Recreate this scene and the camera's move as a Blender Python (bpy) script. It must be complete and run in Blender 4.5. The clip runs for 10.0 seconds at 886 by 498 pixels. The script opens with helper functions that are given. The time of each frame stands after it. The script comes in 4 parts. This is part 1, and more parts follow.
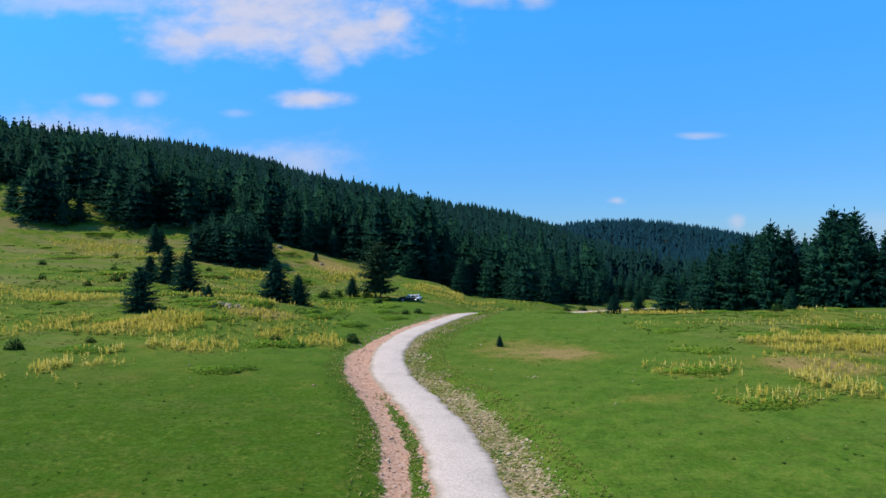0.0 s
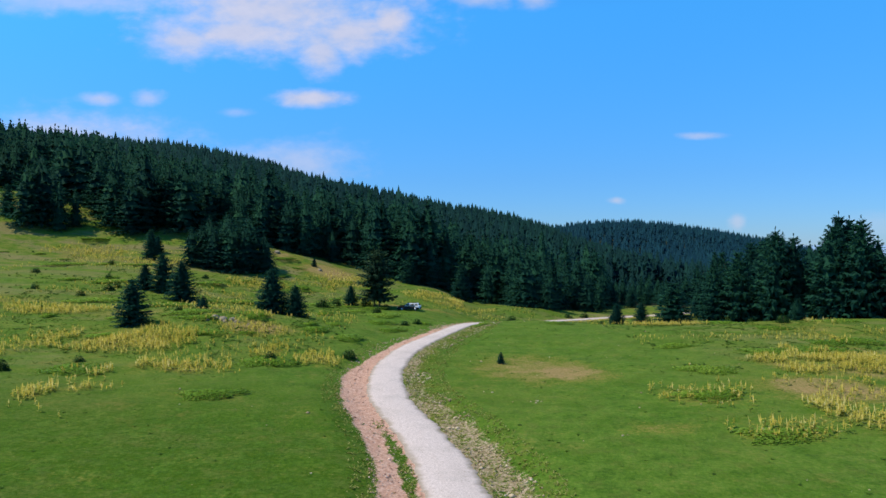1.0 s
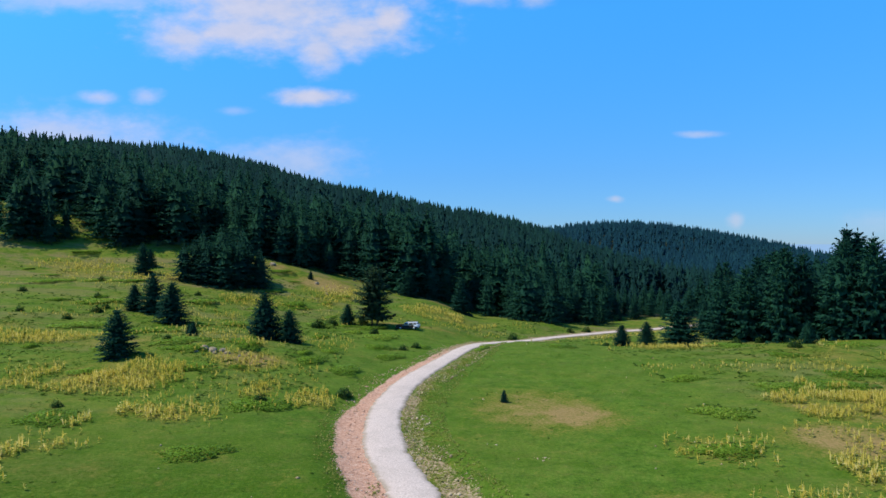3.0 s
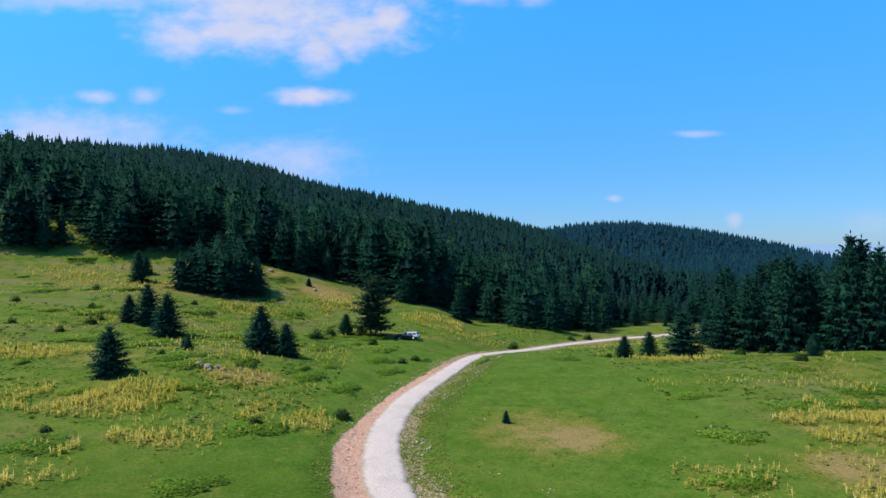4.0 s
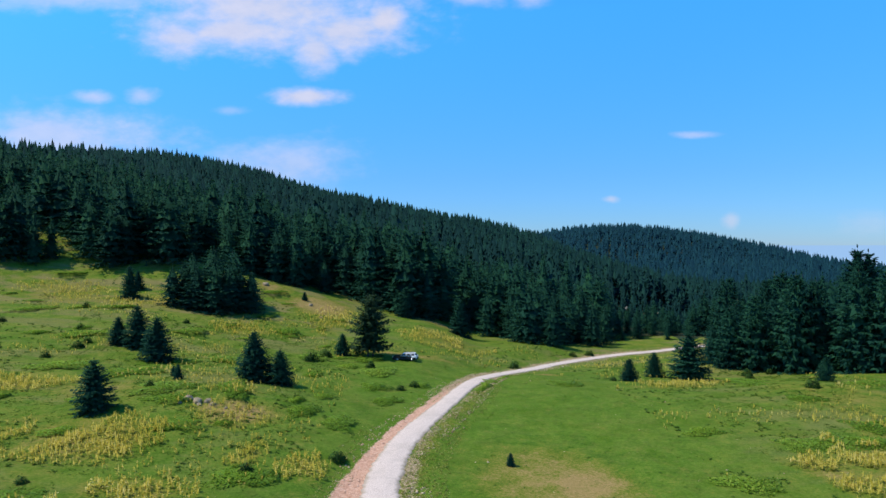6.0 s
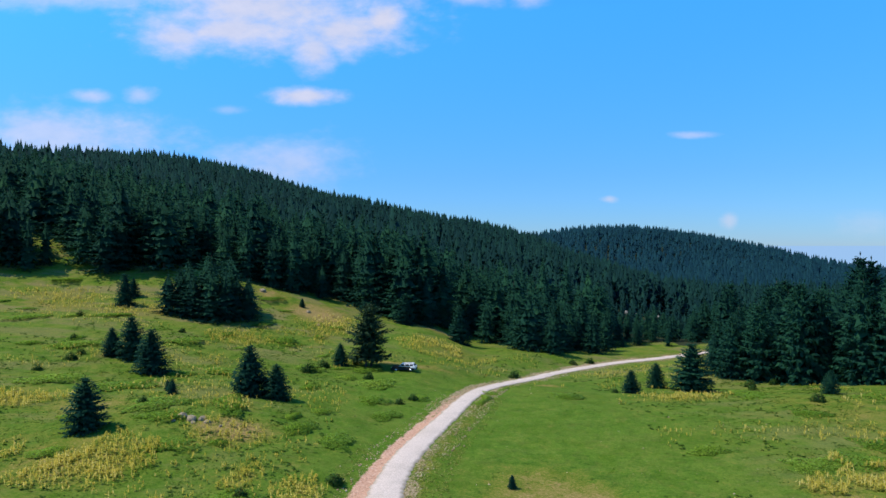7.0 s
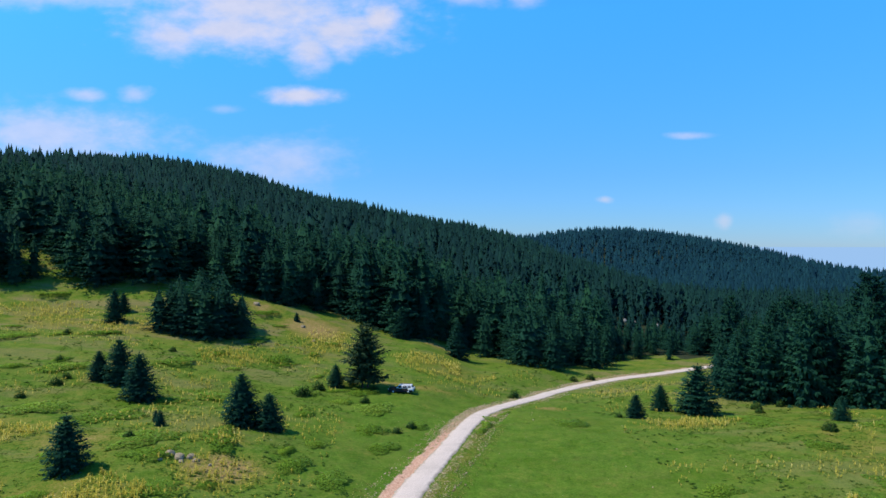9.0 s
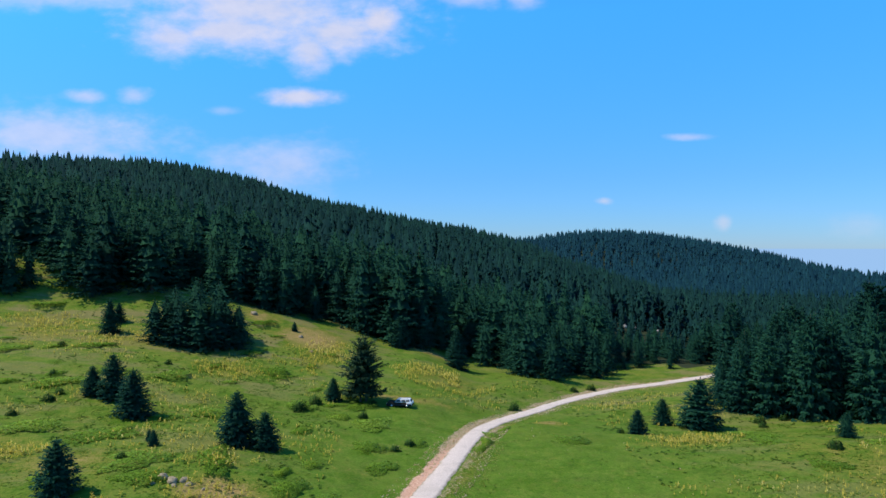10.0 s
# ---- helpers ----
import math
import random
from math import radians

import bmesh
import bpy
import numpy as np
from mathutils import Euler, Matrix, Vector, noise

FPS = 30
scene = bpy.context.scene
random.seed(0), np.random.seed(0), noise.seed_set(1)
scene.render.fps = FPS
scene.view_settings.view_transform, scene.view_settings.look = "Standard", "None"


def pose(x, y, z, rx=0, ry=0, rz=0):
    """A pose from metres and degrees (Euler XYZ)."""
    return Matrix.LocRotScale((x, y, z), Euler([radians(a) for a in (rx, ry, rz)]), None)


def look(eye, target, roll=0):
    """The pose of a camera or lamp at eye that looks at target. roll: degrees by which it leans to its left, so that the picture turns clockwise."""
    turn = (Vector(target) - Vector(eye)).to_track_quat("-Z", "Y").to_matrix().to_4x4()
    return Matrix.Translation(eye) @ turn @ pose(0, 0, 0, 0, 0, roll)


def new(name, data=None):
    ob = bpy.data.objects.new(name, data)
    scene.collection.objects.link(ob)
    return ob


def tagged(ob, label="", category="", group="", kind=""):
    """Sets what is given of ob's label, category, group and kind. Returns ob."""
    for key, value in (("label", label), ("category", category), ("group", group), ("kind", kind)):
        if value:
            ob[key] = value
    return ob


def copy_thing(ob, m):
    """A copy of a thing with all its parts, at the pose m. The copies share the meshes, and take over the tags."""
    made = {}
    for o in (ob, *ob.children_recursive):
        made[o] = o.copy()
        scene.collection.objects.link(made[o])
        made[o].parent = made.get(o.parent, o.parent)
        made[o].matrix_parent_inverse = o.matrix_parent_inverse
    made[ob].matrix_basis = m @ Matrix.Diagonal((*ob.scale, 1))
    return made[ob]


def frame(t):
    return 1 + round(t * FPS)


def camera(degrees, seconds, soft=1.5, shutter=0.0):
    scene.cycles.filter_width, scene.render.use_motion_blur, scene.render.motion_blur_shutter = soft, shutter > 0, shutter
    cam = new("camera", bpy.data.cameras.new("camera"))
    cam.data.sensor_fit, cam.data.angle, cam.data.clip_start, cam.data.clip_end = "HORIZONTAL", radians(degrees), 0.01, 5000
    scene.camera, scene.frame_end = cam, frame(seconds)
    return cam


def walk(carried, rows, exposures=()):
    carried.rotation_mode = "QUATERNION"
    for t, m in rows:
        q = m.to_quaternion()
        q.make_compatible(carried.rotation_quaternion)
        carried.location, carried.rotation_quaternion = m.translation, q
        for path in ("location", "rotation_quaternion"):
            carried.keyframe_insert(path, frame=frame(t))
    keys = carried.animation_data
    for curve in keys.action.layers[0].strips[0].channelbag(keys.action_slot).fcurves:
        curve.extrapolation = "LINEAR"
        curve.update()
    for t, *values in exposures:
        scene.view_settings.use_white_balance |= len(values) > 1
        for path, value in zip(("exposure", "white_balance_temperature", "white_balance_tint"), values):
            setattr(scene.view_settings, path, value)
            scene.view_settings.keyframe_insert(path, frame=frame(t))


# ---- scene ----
cam = camera(66.0, 10.0, soft=1.5)
PATH = [
    (0, (1.133, 1.458, 10.262), (1.114, 3.458, 10.257), -0.3),
    (0.5, (1.143, 2.44, 10.986), (1.123, 4.44, 10.981), -0.3),
    (1, (1.136, 3.344, 11.779), (1.117, 5.344, 11.773), -0.2),
    (1.5, (1.125, 4.245, 12.631), (1.107, 6.245, 12.623), -0.2),
    (2, (1.043, 5.19, 13.436), (1.027, 7.19, 13.428), -0.2),
    (2.5, (1.02, 6.064, 14.248), (1.004, 8.064, 14.239), -0.2),
    (4, (0.814, 8.647, 16.734), (0.802, 10.647, 16.722), -0.2),
    (4.5, (0.724, 9.492, 17.478), (0.714, 11.492, 17.468), -0.2),
    (5, (0.643, 10.311, 18.234), (0.635, 12.311, 18.224), -0.2),
    (5.5, (0.533, 11.11, 18.982), (0.527, 13.11, 18.972), -0.2),
    (7, (0.284, 13.496, 21.253), (0.285, 15.496, 21.242), -0.1),
    (7.5, (0.145, 14.325, 21.986), (0.149, 16.325, 21.975), -0.1),
    (8, (-0.016, 15.122, 22.68), (-0.008, 17.122, 22.67), -0.1),
    (8.5, (-0.143, 15.876, 23.402), (-0.131, 17.876, 23.391), -0.1),
    (9, (-0.241, 16.743, 24.215), (-0.227, 18.743, 24.204), -0.0),
    (9.5, (-0.327, 17.592, 25.042), (-0.31, 19.592, 25.031), 0.0),
    (10, (-0.193, 18.193, 25.91), (-0.177, 20.193, 25.903), 0.0),
]
walk(cam, [(t, look(eye, target, roll)) for t, eye, target, roll in PATH],
     [(0, -0.03, 6900, 9), (2.5, -0.05, 6900, 9), (4.0, 0.06, 6900, 9), (10, 0.08, 6900, 9)])


# ---- light ----
SUN_EL, SUN_AZ = radians(57), radians(-93)  # high, from the left
sun = new("sun", bpy.data.lights.new("sun", "SUN"))
sun.data.energy, sun.data.angle, sun.data.color = 4.2, radians(0.53), (1.0, 0.95, 0.84)
sun_dir = Vector((math.sin(SUN_AZ) * math.cos(SUN_EL), math.cos(SUN_AZ) * math.cos(SUN_EL), math.sin(SUN_EL)))
sun.matrix_world = look(sun_dir * 300, (0, 0, 0))


class Nodes:
    """Small helper to write node trees."""

    def __init__(self, tree):
        self.tree = tree
        tree.nodes.clear()

    def put(self, kind, ins=(), **props):
        node = self.tree.nodes.new(kind)
        for k, v in props.items():
            setattr(node, k, v)
        for k, v in dict(ins).items():
            if isinstance(v, bpy.types.NodeSocket):
                self.tree.links.new(v, node.inputs[k])
            else:
                node.inputs[k].default_value = v
        return node

    def math(self, op, a, b=0.0, c=0.0, clamp=False):
        return self.put("ShaderNodeMath", {0: a, 1: b, 2: c}, operation=op, use_clamp=clamp).outputs[0]

    def mix(self, fac, a, b, blend="MIX"):
        n = self.put("ShaderNodeMix", {0: fac, 6: a, 7: b}, data_type="RGBA", blend_type=blend)
        return n.outputs[2]

    def noise(self, vec, scale, detail=4.0, rough=0.55):
        return self.put("ShaderNodeTexNoise", {"Vector": vec, "Scale": scale, "Detail": detail, "Roughness": rough}).outputs[0]

    def ramp(self, fac, stops):
        n = self.put("ShaderNodeValToRGB", {0: fac})
        el = n.color_ramp.elements
        while len(el) < len(stops):
            el.new(0.5)
        for e, (p, c) in zip(el, stops):
            e.position, e.color = p, (*c, 1) if len(c) == 3 else c
        return n.outputs[0]

    def band(self, v, lo, hi):
        return self.put("ShaderNodeMapRange", {0: v, 1: lo, 2: hi, 3: 0.0, 4: 1.0}, interpolation_type="SMOOTHSTEP").outputs[0]


world = bpy.data.worlds.new("sky")
scene.world = world
world.use_nodes = True
N = Nodes(world.node_tree)
co = N.put("ShaderNodeTexCoord").outputs["Generated"]
sky = N.put("ShaderNodeTexSky", sky_type="NISHITA", sun_disc=False, sun_elevation=SUN_EL, sun_rotation=SUN_AZ % (2 * math.pi),
            altitude=1500, air_density=1.0, dust_density=0.1, ozone_density=3.0).outputs[0]
xyz = N.put("ShaderNodeSeparateXYZ", {0: co})
# clear mountain air: deeper blue overhead, a pale blue horizon
air = N.ramp(N.math("MAXIMUM", xyz.outputs[2], 0.0), [(0.0, (0.150, 0.243, 0.430)), (0.10, (0.150, 0.345, 0.565)), (0.32, (0.150, 0.655, 0.97))])
sky = N.mix(1.0, sky, N.put("ShaderNodeVectorMath", {0: air, 1: (1.9, 1.9, 1.9)}, operation="MULTIPLY").outputs[0], "MULTIPLY")
ahead = N.math("MAXIMUM", xyz.outputs[1], 0.02)
u, v = N.math("DIVIDE", xyz.outputs[0], ahead), N.math("DIVIDE", xyz.outputs[2], ahead)
flat = N.put("ShaderNodeCombineXYZ", {0: u, 1: N.math("MULTIPLY", v, 1.8), 2: 0.0}).outputs[0]
big, fine = N.noise(flat, 7.0, 3.0), N.noise(flat, 26.0, 5.0, 0.6)
wob = N.math("ADD", N.math("MULTIPLY", N.math("SUBTRACT", big, 0.5), 0.9), N.math("MULTIPLY", N.math("SUBTRACT", fine, 0.5), 0.7))
# drifting clouds: bearing, height, half width, half height, thickness
CLOUDS = [(-0.256, 0.352, 0.23, 0.062, 0.85), (-0.086, 0.335, 0.038, 0.037, 0.9), (-0.183, 0.285, 0.034, 0.034, 0.8), (-0.390, 0.306, 0.062, 0.036, 0.8), (-0.306, 0.316, 0.12, 0.036, 0.85), (-0.150, 0.318, 0.095, 0.046, 0.85),
          (-0.28, 0.43, 0.40, 0.06, 0.8), (-0.53, 0.364, 0.18, 0.022, 0.5), (-0.203, 0.219, 0.060, 0.0125, 0.85), (-0.512, 0.219, 0.034, 0.011, 0.6), (-0.444, 0.221, 0.026, 0.013, 0.5), (-0.31, 0.199, 0.028, 0.007, 0.3),
          (0.050, 0.364, 0.045, 0.018, 0.5), (0.125, 0.364, 0.03, 0.016, 0.5), (0.372, 0.161, 0.036, 0.006, 0.45), (0.245, 0.067, 0.014, 0.006, 0.55), (0.42, 0.035, 0.013, 0.015, 0.45),
          (-0.56, 0.160, 0.16, 0.046, 0.62), (-0.22, 0.120, 0.10, 0.040, 0.5), (0.62, 0.030, 0.05, 0.02, 0.2)]
cover = 0.0
for cu, cv, ru, rv, thick in CLOUDS:
    du = N.math("DIVIDE", N.math("SUBTRACT", u, cu), ru)
    dv = N.math("DIVIDE", N.math("SUBTRACT", v, cv), rv)
    r2 = N.math("ADD", N.math("MULTIPLY", du, du), N.math("MULTIPLY", dv, dv))
    r = N.math("SUBTRACT", N.math("SQRT", r2), N.math("MULTIPLY", wob, 1.7))
    c = N.math("MULTIPLY", N.math("SUBTRACT", 1.0, N.band(r, 0.05, 1.35)), thick)
    cover = N.math("MAXIMUM", cover, c)
cover = N.math("MULTIPLY", cover, N.band(xyz.outputs[1], 0.05, 0.2))
cloud = N.mix(fine, (3.6, 3.9, 5.3, 1), (5.1, 5.0, 6.1, 1))
full = N.mix(cover, sky, cloud)
N.put("ShaderNodeOutputWorld", {0: N.put("ShaderNodeBackground", {0: full, 1: 0.15}).outputs[0]})


# ---- materials ----
def material(name, build, rough=0.9, spec=0.2, metal=0.0, bump=None):
    """build(N, object coordinates) gives the base colour; bump: (scale, height in metres)."""
    mat = bpy.data.materials.new(name)
    mat.use_nodes = True
    n = Nodes(mat.node_tree)
    pos = n.put("ShaderNodeTexCoord").outputs["Object"]
    ins = {"Base Color": build(n, pos), "Roughness": rough, "Specular IOR Level": spec, "Metallic": metal}
    if bump:
        ins["Normal"] = n.put("ShaderNodeBump", {"Strength": 0.8, "Distance": bump[1], "Height": n.noise(pos, bump[0], 6.0, 0.65)}).outputs[0]
    n.put("ShaderNodeOutputMaterial", {0: n.put("ShaderNodeBsdfPrincipled", ins).outputs[0]})
    return mat


def leafy(name, stops, rough=0.75, sheer=0.25, spread=0.35):
    """Leaves: colour varies from leaf to leaf and from plant to plant; some light passes through."""
    mat = bpy.data.materials.new(name)
    mat.use_nodes = True
    n = Nodes(mat.node_tree)
    geo, obj = n.put("ShaderNodeNewGeometry"), n.put("ShaderNodeObjectInfo")
    pick = n.math("ADD", n.math("MULTIPLY", geo.outputs["Random Per Island"], 1.0 - spread), n.math("MULTIPLY", obj.outputs["Random"], spread))
    patch = n.noise(geo.outputs["Position"], 0.06, 3.0)
    pick = n.math("ADD", pick, n.math("MULTIPLY", n.math("SUBTRACT", patch, 0.5), 0.8), clamp=True)
    col = n.ramp(pick, stops)
    body = n.put("ShaderNodeBsdfPrincipled", {"Base Color": col, "Roughness": rough, "Specular IOR Level": 0.08})
    thin = n.put("ShaderNodeBsdfTranslucent", {"Color": col})
    n.put("ShaderNodeOutputMaterial", {0: n.put("ShaderNodeMixShader", {0: sheer, 1: body.outputs[0], 2: thin.outputs[0]}).outputs[0]})
    return mat


def plain(*stops, scale=3.0):
    return lambda n, pos: n.ramp(n.noise(pos, scale, 6.0, 0.6), [(0.3 + 0.4 * i / max(1, len(stops) - 1), s) for i, s in enumerate(stops)])


def ground_colour(n, pos):
    cover_at = n.put("ShaderNodeVertexColor", layer_name="cover")
    rgb = n.put("ShaderNodeSeparateColor", {0: cover_at.outputs["Color"]})
    broad, mid, small = n.noise(pos, 0.05, 6.0, 0.6), n.noise(pos, 0.4, 7.0, 0.7), n.noise(pos, 4.0, 6.0, 0.75)
    patchy = n.noise(pos, 1.3, 7.0, 0.75)
    lush = n.ramp(n.math("ADD", n.math("MULTIPLY", mid, 0.3), n.math("ADD", n.math("MULTIPLY", patchy, 0.3), n.math("MULTIPLY", small, 0.4))),
                  [(0.40, (0.038, 0.088, 0.007)), (0.5, (0.081, 0.156, 0.014)), (0.60, (0.142, 0.208, 0.028))])
    warm = n.ramp(small, [(0.3, (0.084, 0.135, 0.012)), (0.7, (0.150, 0.19, 0.028))])
    col = n.mix(n.math("MULTIPLY", n.band(broad, 0.42, 0.68), 0.55), lush, warm)
    # the near left lawn is a darker, fuller green
    near_green = n.math("MULTIPLY", cover_at.outputs["Alpha"], n.band(patchy, 0.36, 0.58))
    col = n.mix(near_green, col, n.ramp(n.math("ADD", n.math("MULTIPLY", patchy, 0.5), n.math("MULTIPLY", small, 0.5)), [(0.40, (0.022, 0.062, 0.002)), (0.51, (0.042, 0.096, 0.004)), (0.62, (0.084, 0.128, 0.011))]))
    deep = n.math("MULTIPLY", n.band(n.noise(pos, 0.21, 5.0, 0.65), 0.50, 0.62), 0.5)
    col = n.mix(deep, col, n.ramp(small, [(0.32, (0.030, 0.085, 0.004)), (0.68, (0.085, 0.155, 0.009))]))
    worn = n.math("MULTIPLY", n.band(n.noise(pos, 0.75, 7.0, 0.8), 0.48, 0.62), 0.5)
    col = n.mix(worn, col, n.ramp(small, [(0.3, (0.070, 0.10, 0.012)), (0.7, (0.142, 0.165, 0.030))]))
    dark = n.math("MULTIPLY", rgb.outputs[2], n.band(n.noise(pos, 0.16, 7.0, 0.7), 0.50, 0.60))
    col = n.mix(n.math("MULTIPLY", dark, 0.85), col, n.ramp(small, [(0.3, (0.03, 0.085, 0.004)), (0.7, (0.09, 0.17, 0.010))]))
    slope = n.math("MULTIPLY", rgb.outputs[2], n.band(n.math("ADD", mid, n.math("MULTIPLY", small, 0.35)), 0.55, 0.85))
    col = n.mix(slope, col, n.ramp(small, [(0.3, (0.110, 0.15, 0.016)), (0.7, (0.21, 0.21, 0.040))]))
    streak = n.put("ShaderNodeMapping", {"Vector": pos, "Scale": (0.10, 0.30, 1.0)}).outputs[0]
    tinge = n.math("MULTIPLY", n.band(n.noise(streak, 1.0, 8.0, 0.72), 0.50, 0.64), n.band(small, 0.35, 0.65))
    col = n.mix(n.math("MULTIPLY", tinge, 0.28), col, n.ramp(small, [(0.3, (0.10, 0.10, 0.022)), (0.7, (0.19, 0.155, 0.05))]))
    sere = n.math("MULTIPLY", rgb.outputs[2], n.band(n.math("ADD", n.noise(streak, 0.55, 7.0, 0.7), n.math("MULTIPLY", small, 0.12)), 0.53, 0.66))
    col = n.mix(n.math("MULTIPLY", sere, 0.7), col, n.ramp(small, [(0.3, (0.15, 0.125, 0.045)), (0.7, (0.30, 0.215, 0.105))]))
    parched = n.math("ADD", rgb.outputs[0], n.math("MULTIPLY", n.math("SUBTRACT", n.math("ADD", mid, small), 1.0), 1.3))
    col = n.mix(n.math("MULTIPLY", n.band(parched, 0.10, 0.48), 0.75), col, n.ramp(small, [(0.3, (0.115, 0.130, 0.014)), (0.7, (0.215, 0.195, 0.032))]))
    dry = n.band(parched, 0.34, 0.85)
    col = n.mix(dry, col, n.ramp(small, [(0.3, (0.205, 0.15, 0.04)), (0.7, (0.37, 0.245, 0.10))]))
    tan = n.math("MULTIPLY", n.band(n.noise(pos, 0.13, 6.0, 0.7), 0.55, 0.66), n.math("MULTIPLY", n.band(patchy, 0.42, 0.6), 0.5))
    col = n.mix(tan, col, n.ramp(small, [(0.3, (0.15, 0.14, 0.025)), (0.7, (0.27, 0.21, 0.05))]))
    soil = n.band(n.math("ADD", rgb.outputs[1], n.math("MULTIPLY", n.math("SUBTRACT", n.math("ADD", mid, small), 1.0), 1.1)), 0.35, 0.6)
    col = n.mix(soil, col, n.ramp(small, [(0.3, (0.35, 0.17, 0.10)), (0.5, (0.56, 0.31, 0.20)), (0.7, (0.69, 0.48, 0.36))]))
    verge = n.put("ShaderNodeSeparateColor", {0: n.put("ShaderNodeVertexColor", layer_name="verge").outputs["Color"]}).outputs[0]
    verge = n.band(n.math("ADD", verge, n.math("MULTIPLY", n.math("SUBTRACT", n.math("ADD", patchy, small), 1.0), 1.5)), 0.36, 0.66)
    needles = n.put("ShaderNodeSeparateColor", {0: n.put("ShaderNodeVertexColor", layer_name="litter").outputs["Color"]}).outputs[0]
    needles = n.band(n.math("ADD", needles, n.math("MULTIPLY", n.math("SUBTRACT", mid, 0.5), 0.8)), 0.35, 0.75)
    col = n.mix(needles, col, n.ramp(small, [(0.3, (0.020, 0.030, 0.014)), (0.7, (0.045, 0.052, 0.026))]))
    return n.mix(verge, col, n.ramp(small, [(0.32, (0.14, 0.11, 0.045)), (0.5, (0.30, 0.22, 0.12)), (0.66, (0.52, 0.39, 0.25))]))


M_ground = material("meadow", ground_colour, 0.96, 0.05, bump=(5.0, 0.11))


def road_colour(n, pos):
    wear = n.put("ShaderNodeSeparateColor", {0: n.put("ShaderNodeVertexColor", layer_name="wear").outputs["Color"]}).outputs[0]
    small, mid = n.noise(pos, 9.0, 6.0, 0.75), n.noise(pos, 0.8, 7.0, 0.7)
    stone = n.ramp(small, [(0.32, (0.43, 0.325, 0.26)), (0.5, (0.61, 0.485, 0.40)), (0.68, (0.77, 0.64, 0.55))])
    soil = n.ramp(small, [(0.3, (0.22, 0.17, 0.11)), (0.7, (0.40, 0.31, 0.22))])
    worn = n.band(n.math("ADD", wear, n.math("MULTIPLY", n.math("SUBTRACT", n.math("ADD", mid, small), 1.0), 1.6)), 0.5, 1.1)
    faint = n.math("MULTIPLY", n.band(n.noise(pos, 0.35, 6.0, 0.7), 0.48, 0.66), 0.35)
    stone = n.mix(faint, stone, n.ramp(small, [(0.3, (0.30, 0.235, 0.18)), (0.7, (0.50, 0.41, 0.33))]))
    return n.mix(n.math("MULTIPLY", worn, 0.8), stone, soil)


M_road = material("crushed_limestone", road_colour, 0.95, 0.1, bump=(12.0, 0.03))
M_fir = leafy("fir_needles", [(0.0, (0.008, 0.046, 0.032)), (0.55, (0.012, 0.061, 0.038)), (1.0, (0.026, 0.104, 0.050))], 0.85, 0.36)
# firs farther off: haze blue and a darker tone painted into the colour
M_hill_fir_haze = leafy("hillside_fir_haze_tint", [(0.0, (0.004, 0.025, 0.026)), (0.55, (0.006, 0.033, 0.032)), (1.0, (0.011, 0.052, 0.041))], 0.88, 0.25)
# bluish needles: the haze of distance is put into their colour
M_far_fir_haze = leafy("distant_fir_haze_tint", [(0.0, (0.003, 0.024, 0.038)), (0.6, (0.005, 0.034, 0.050)), (1.0, (0.009, 0.048, 0.060))], 0.9, 0.1)
M_pine = leafy("pine_needles", [(0.0, (0.016, 0.042, 0.022)), (1.0, (0.046, 0.092, 0.036))], 0.7, 0.26)
M_bark = material("bark", plain((0.06, 0.045, 0.035), (0.16, 0.12, 0.09), scale=6.0), 0.95, 0.1, bump=(14.0, 0.03))
M_shrub = leafy("shrub_leaves", [(0.0, (0.10, 0.20, 0.018)), (0.6, (0.19, 0.33, 0.035)), (1.0, (0.30, 0.41, 0.06))], 0.6, 0.45)
M_bush = leafy("bush_leaves", [(0.0, (0.02, 0.055, 0.012)), (0.6, (0.04, 0.10, 0.02)), (1.0, (0.08, 0.16, 0.03))], 0.65, 0.25)
M_herb = leafy("herb_leaves", [(0.0, (0.045, 0.10, 0.012)), (0.6, (0.075, 0.15, 0.018)), (1.0, (0.13, 0.20, 0.03))], 0.7, 0.35)
M_grass = leafy("grass_blades", [(0.0, (0.05, 0.115, 0.012)), (0.7, (0.10, 0.18, 0.02)), (1.0, (0.20, 0.23, 0.05))], 0.7, 0.3)
M_stalk = leafy("yellow_stalks", [(0.0, (0.22, 0.26, 0.04)), (0.35, (0.43, 0.38, 0.055)), (0.65, (0.60, 0.49, 0.10)), (1.0, (0.74, 0.66, 0.30))], 0.7, 0.45)
M_stalk_leaf = leafy("stalk_leaves", [(0.0, (0.12, 0.20, 0.02)), (0.5, (0.25, 0.30, 0.05)), (1.0, (0.50, 0.43, 0.09))], 0.65, 0.45)
M_weed = leafy("verge_weed_leaves", [(0.0, (0.12, 0.17, 0.025)), (0.5, (0.28, 0.29, 0.07)), (1.0, (0.55, 0.50, 0.25))], 0.7, 0.35)
M_rock = material("grey_rock", plain((0.15, 0.11, 0.065), (0.28, 0.215, 0.13), (0.39, 0.31, 0.20), scale=2.5), 0.9, 0.25, bump=(6.0, 0.05))
M_crag = material("pale_limestone", plain((0.16, 0.155, 0.135), (0.27, 0.26, 0.23), (0.38, 0.37, 0.33), scale=1.2), 0.95, 0.1, bump=(3.0, 0.12))
M_rubble = material("pale_rubble", lambda n, pos: n.ramp(n.put("ShaderNodeNewGeometry").outputs["Random Per Island"], [(0.0, (0.24, 0.165, 0.08)), (0.5, (0.44, 0.32, 0.18)), (1.0, (0.66, 0.51, 0.33))]), 0.95, 0.05)
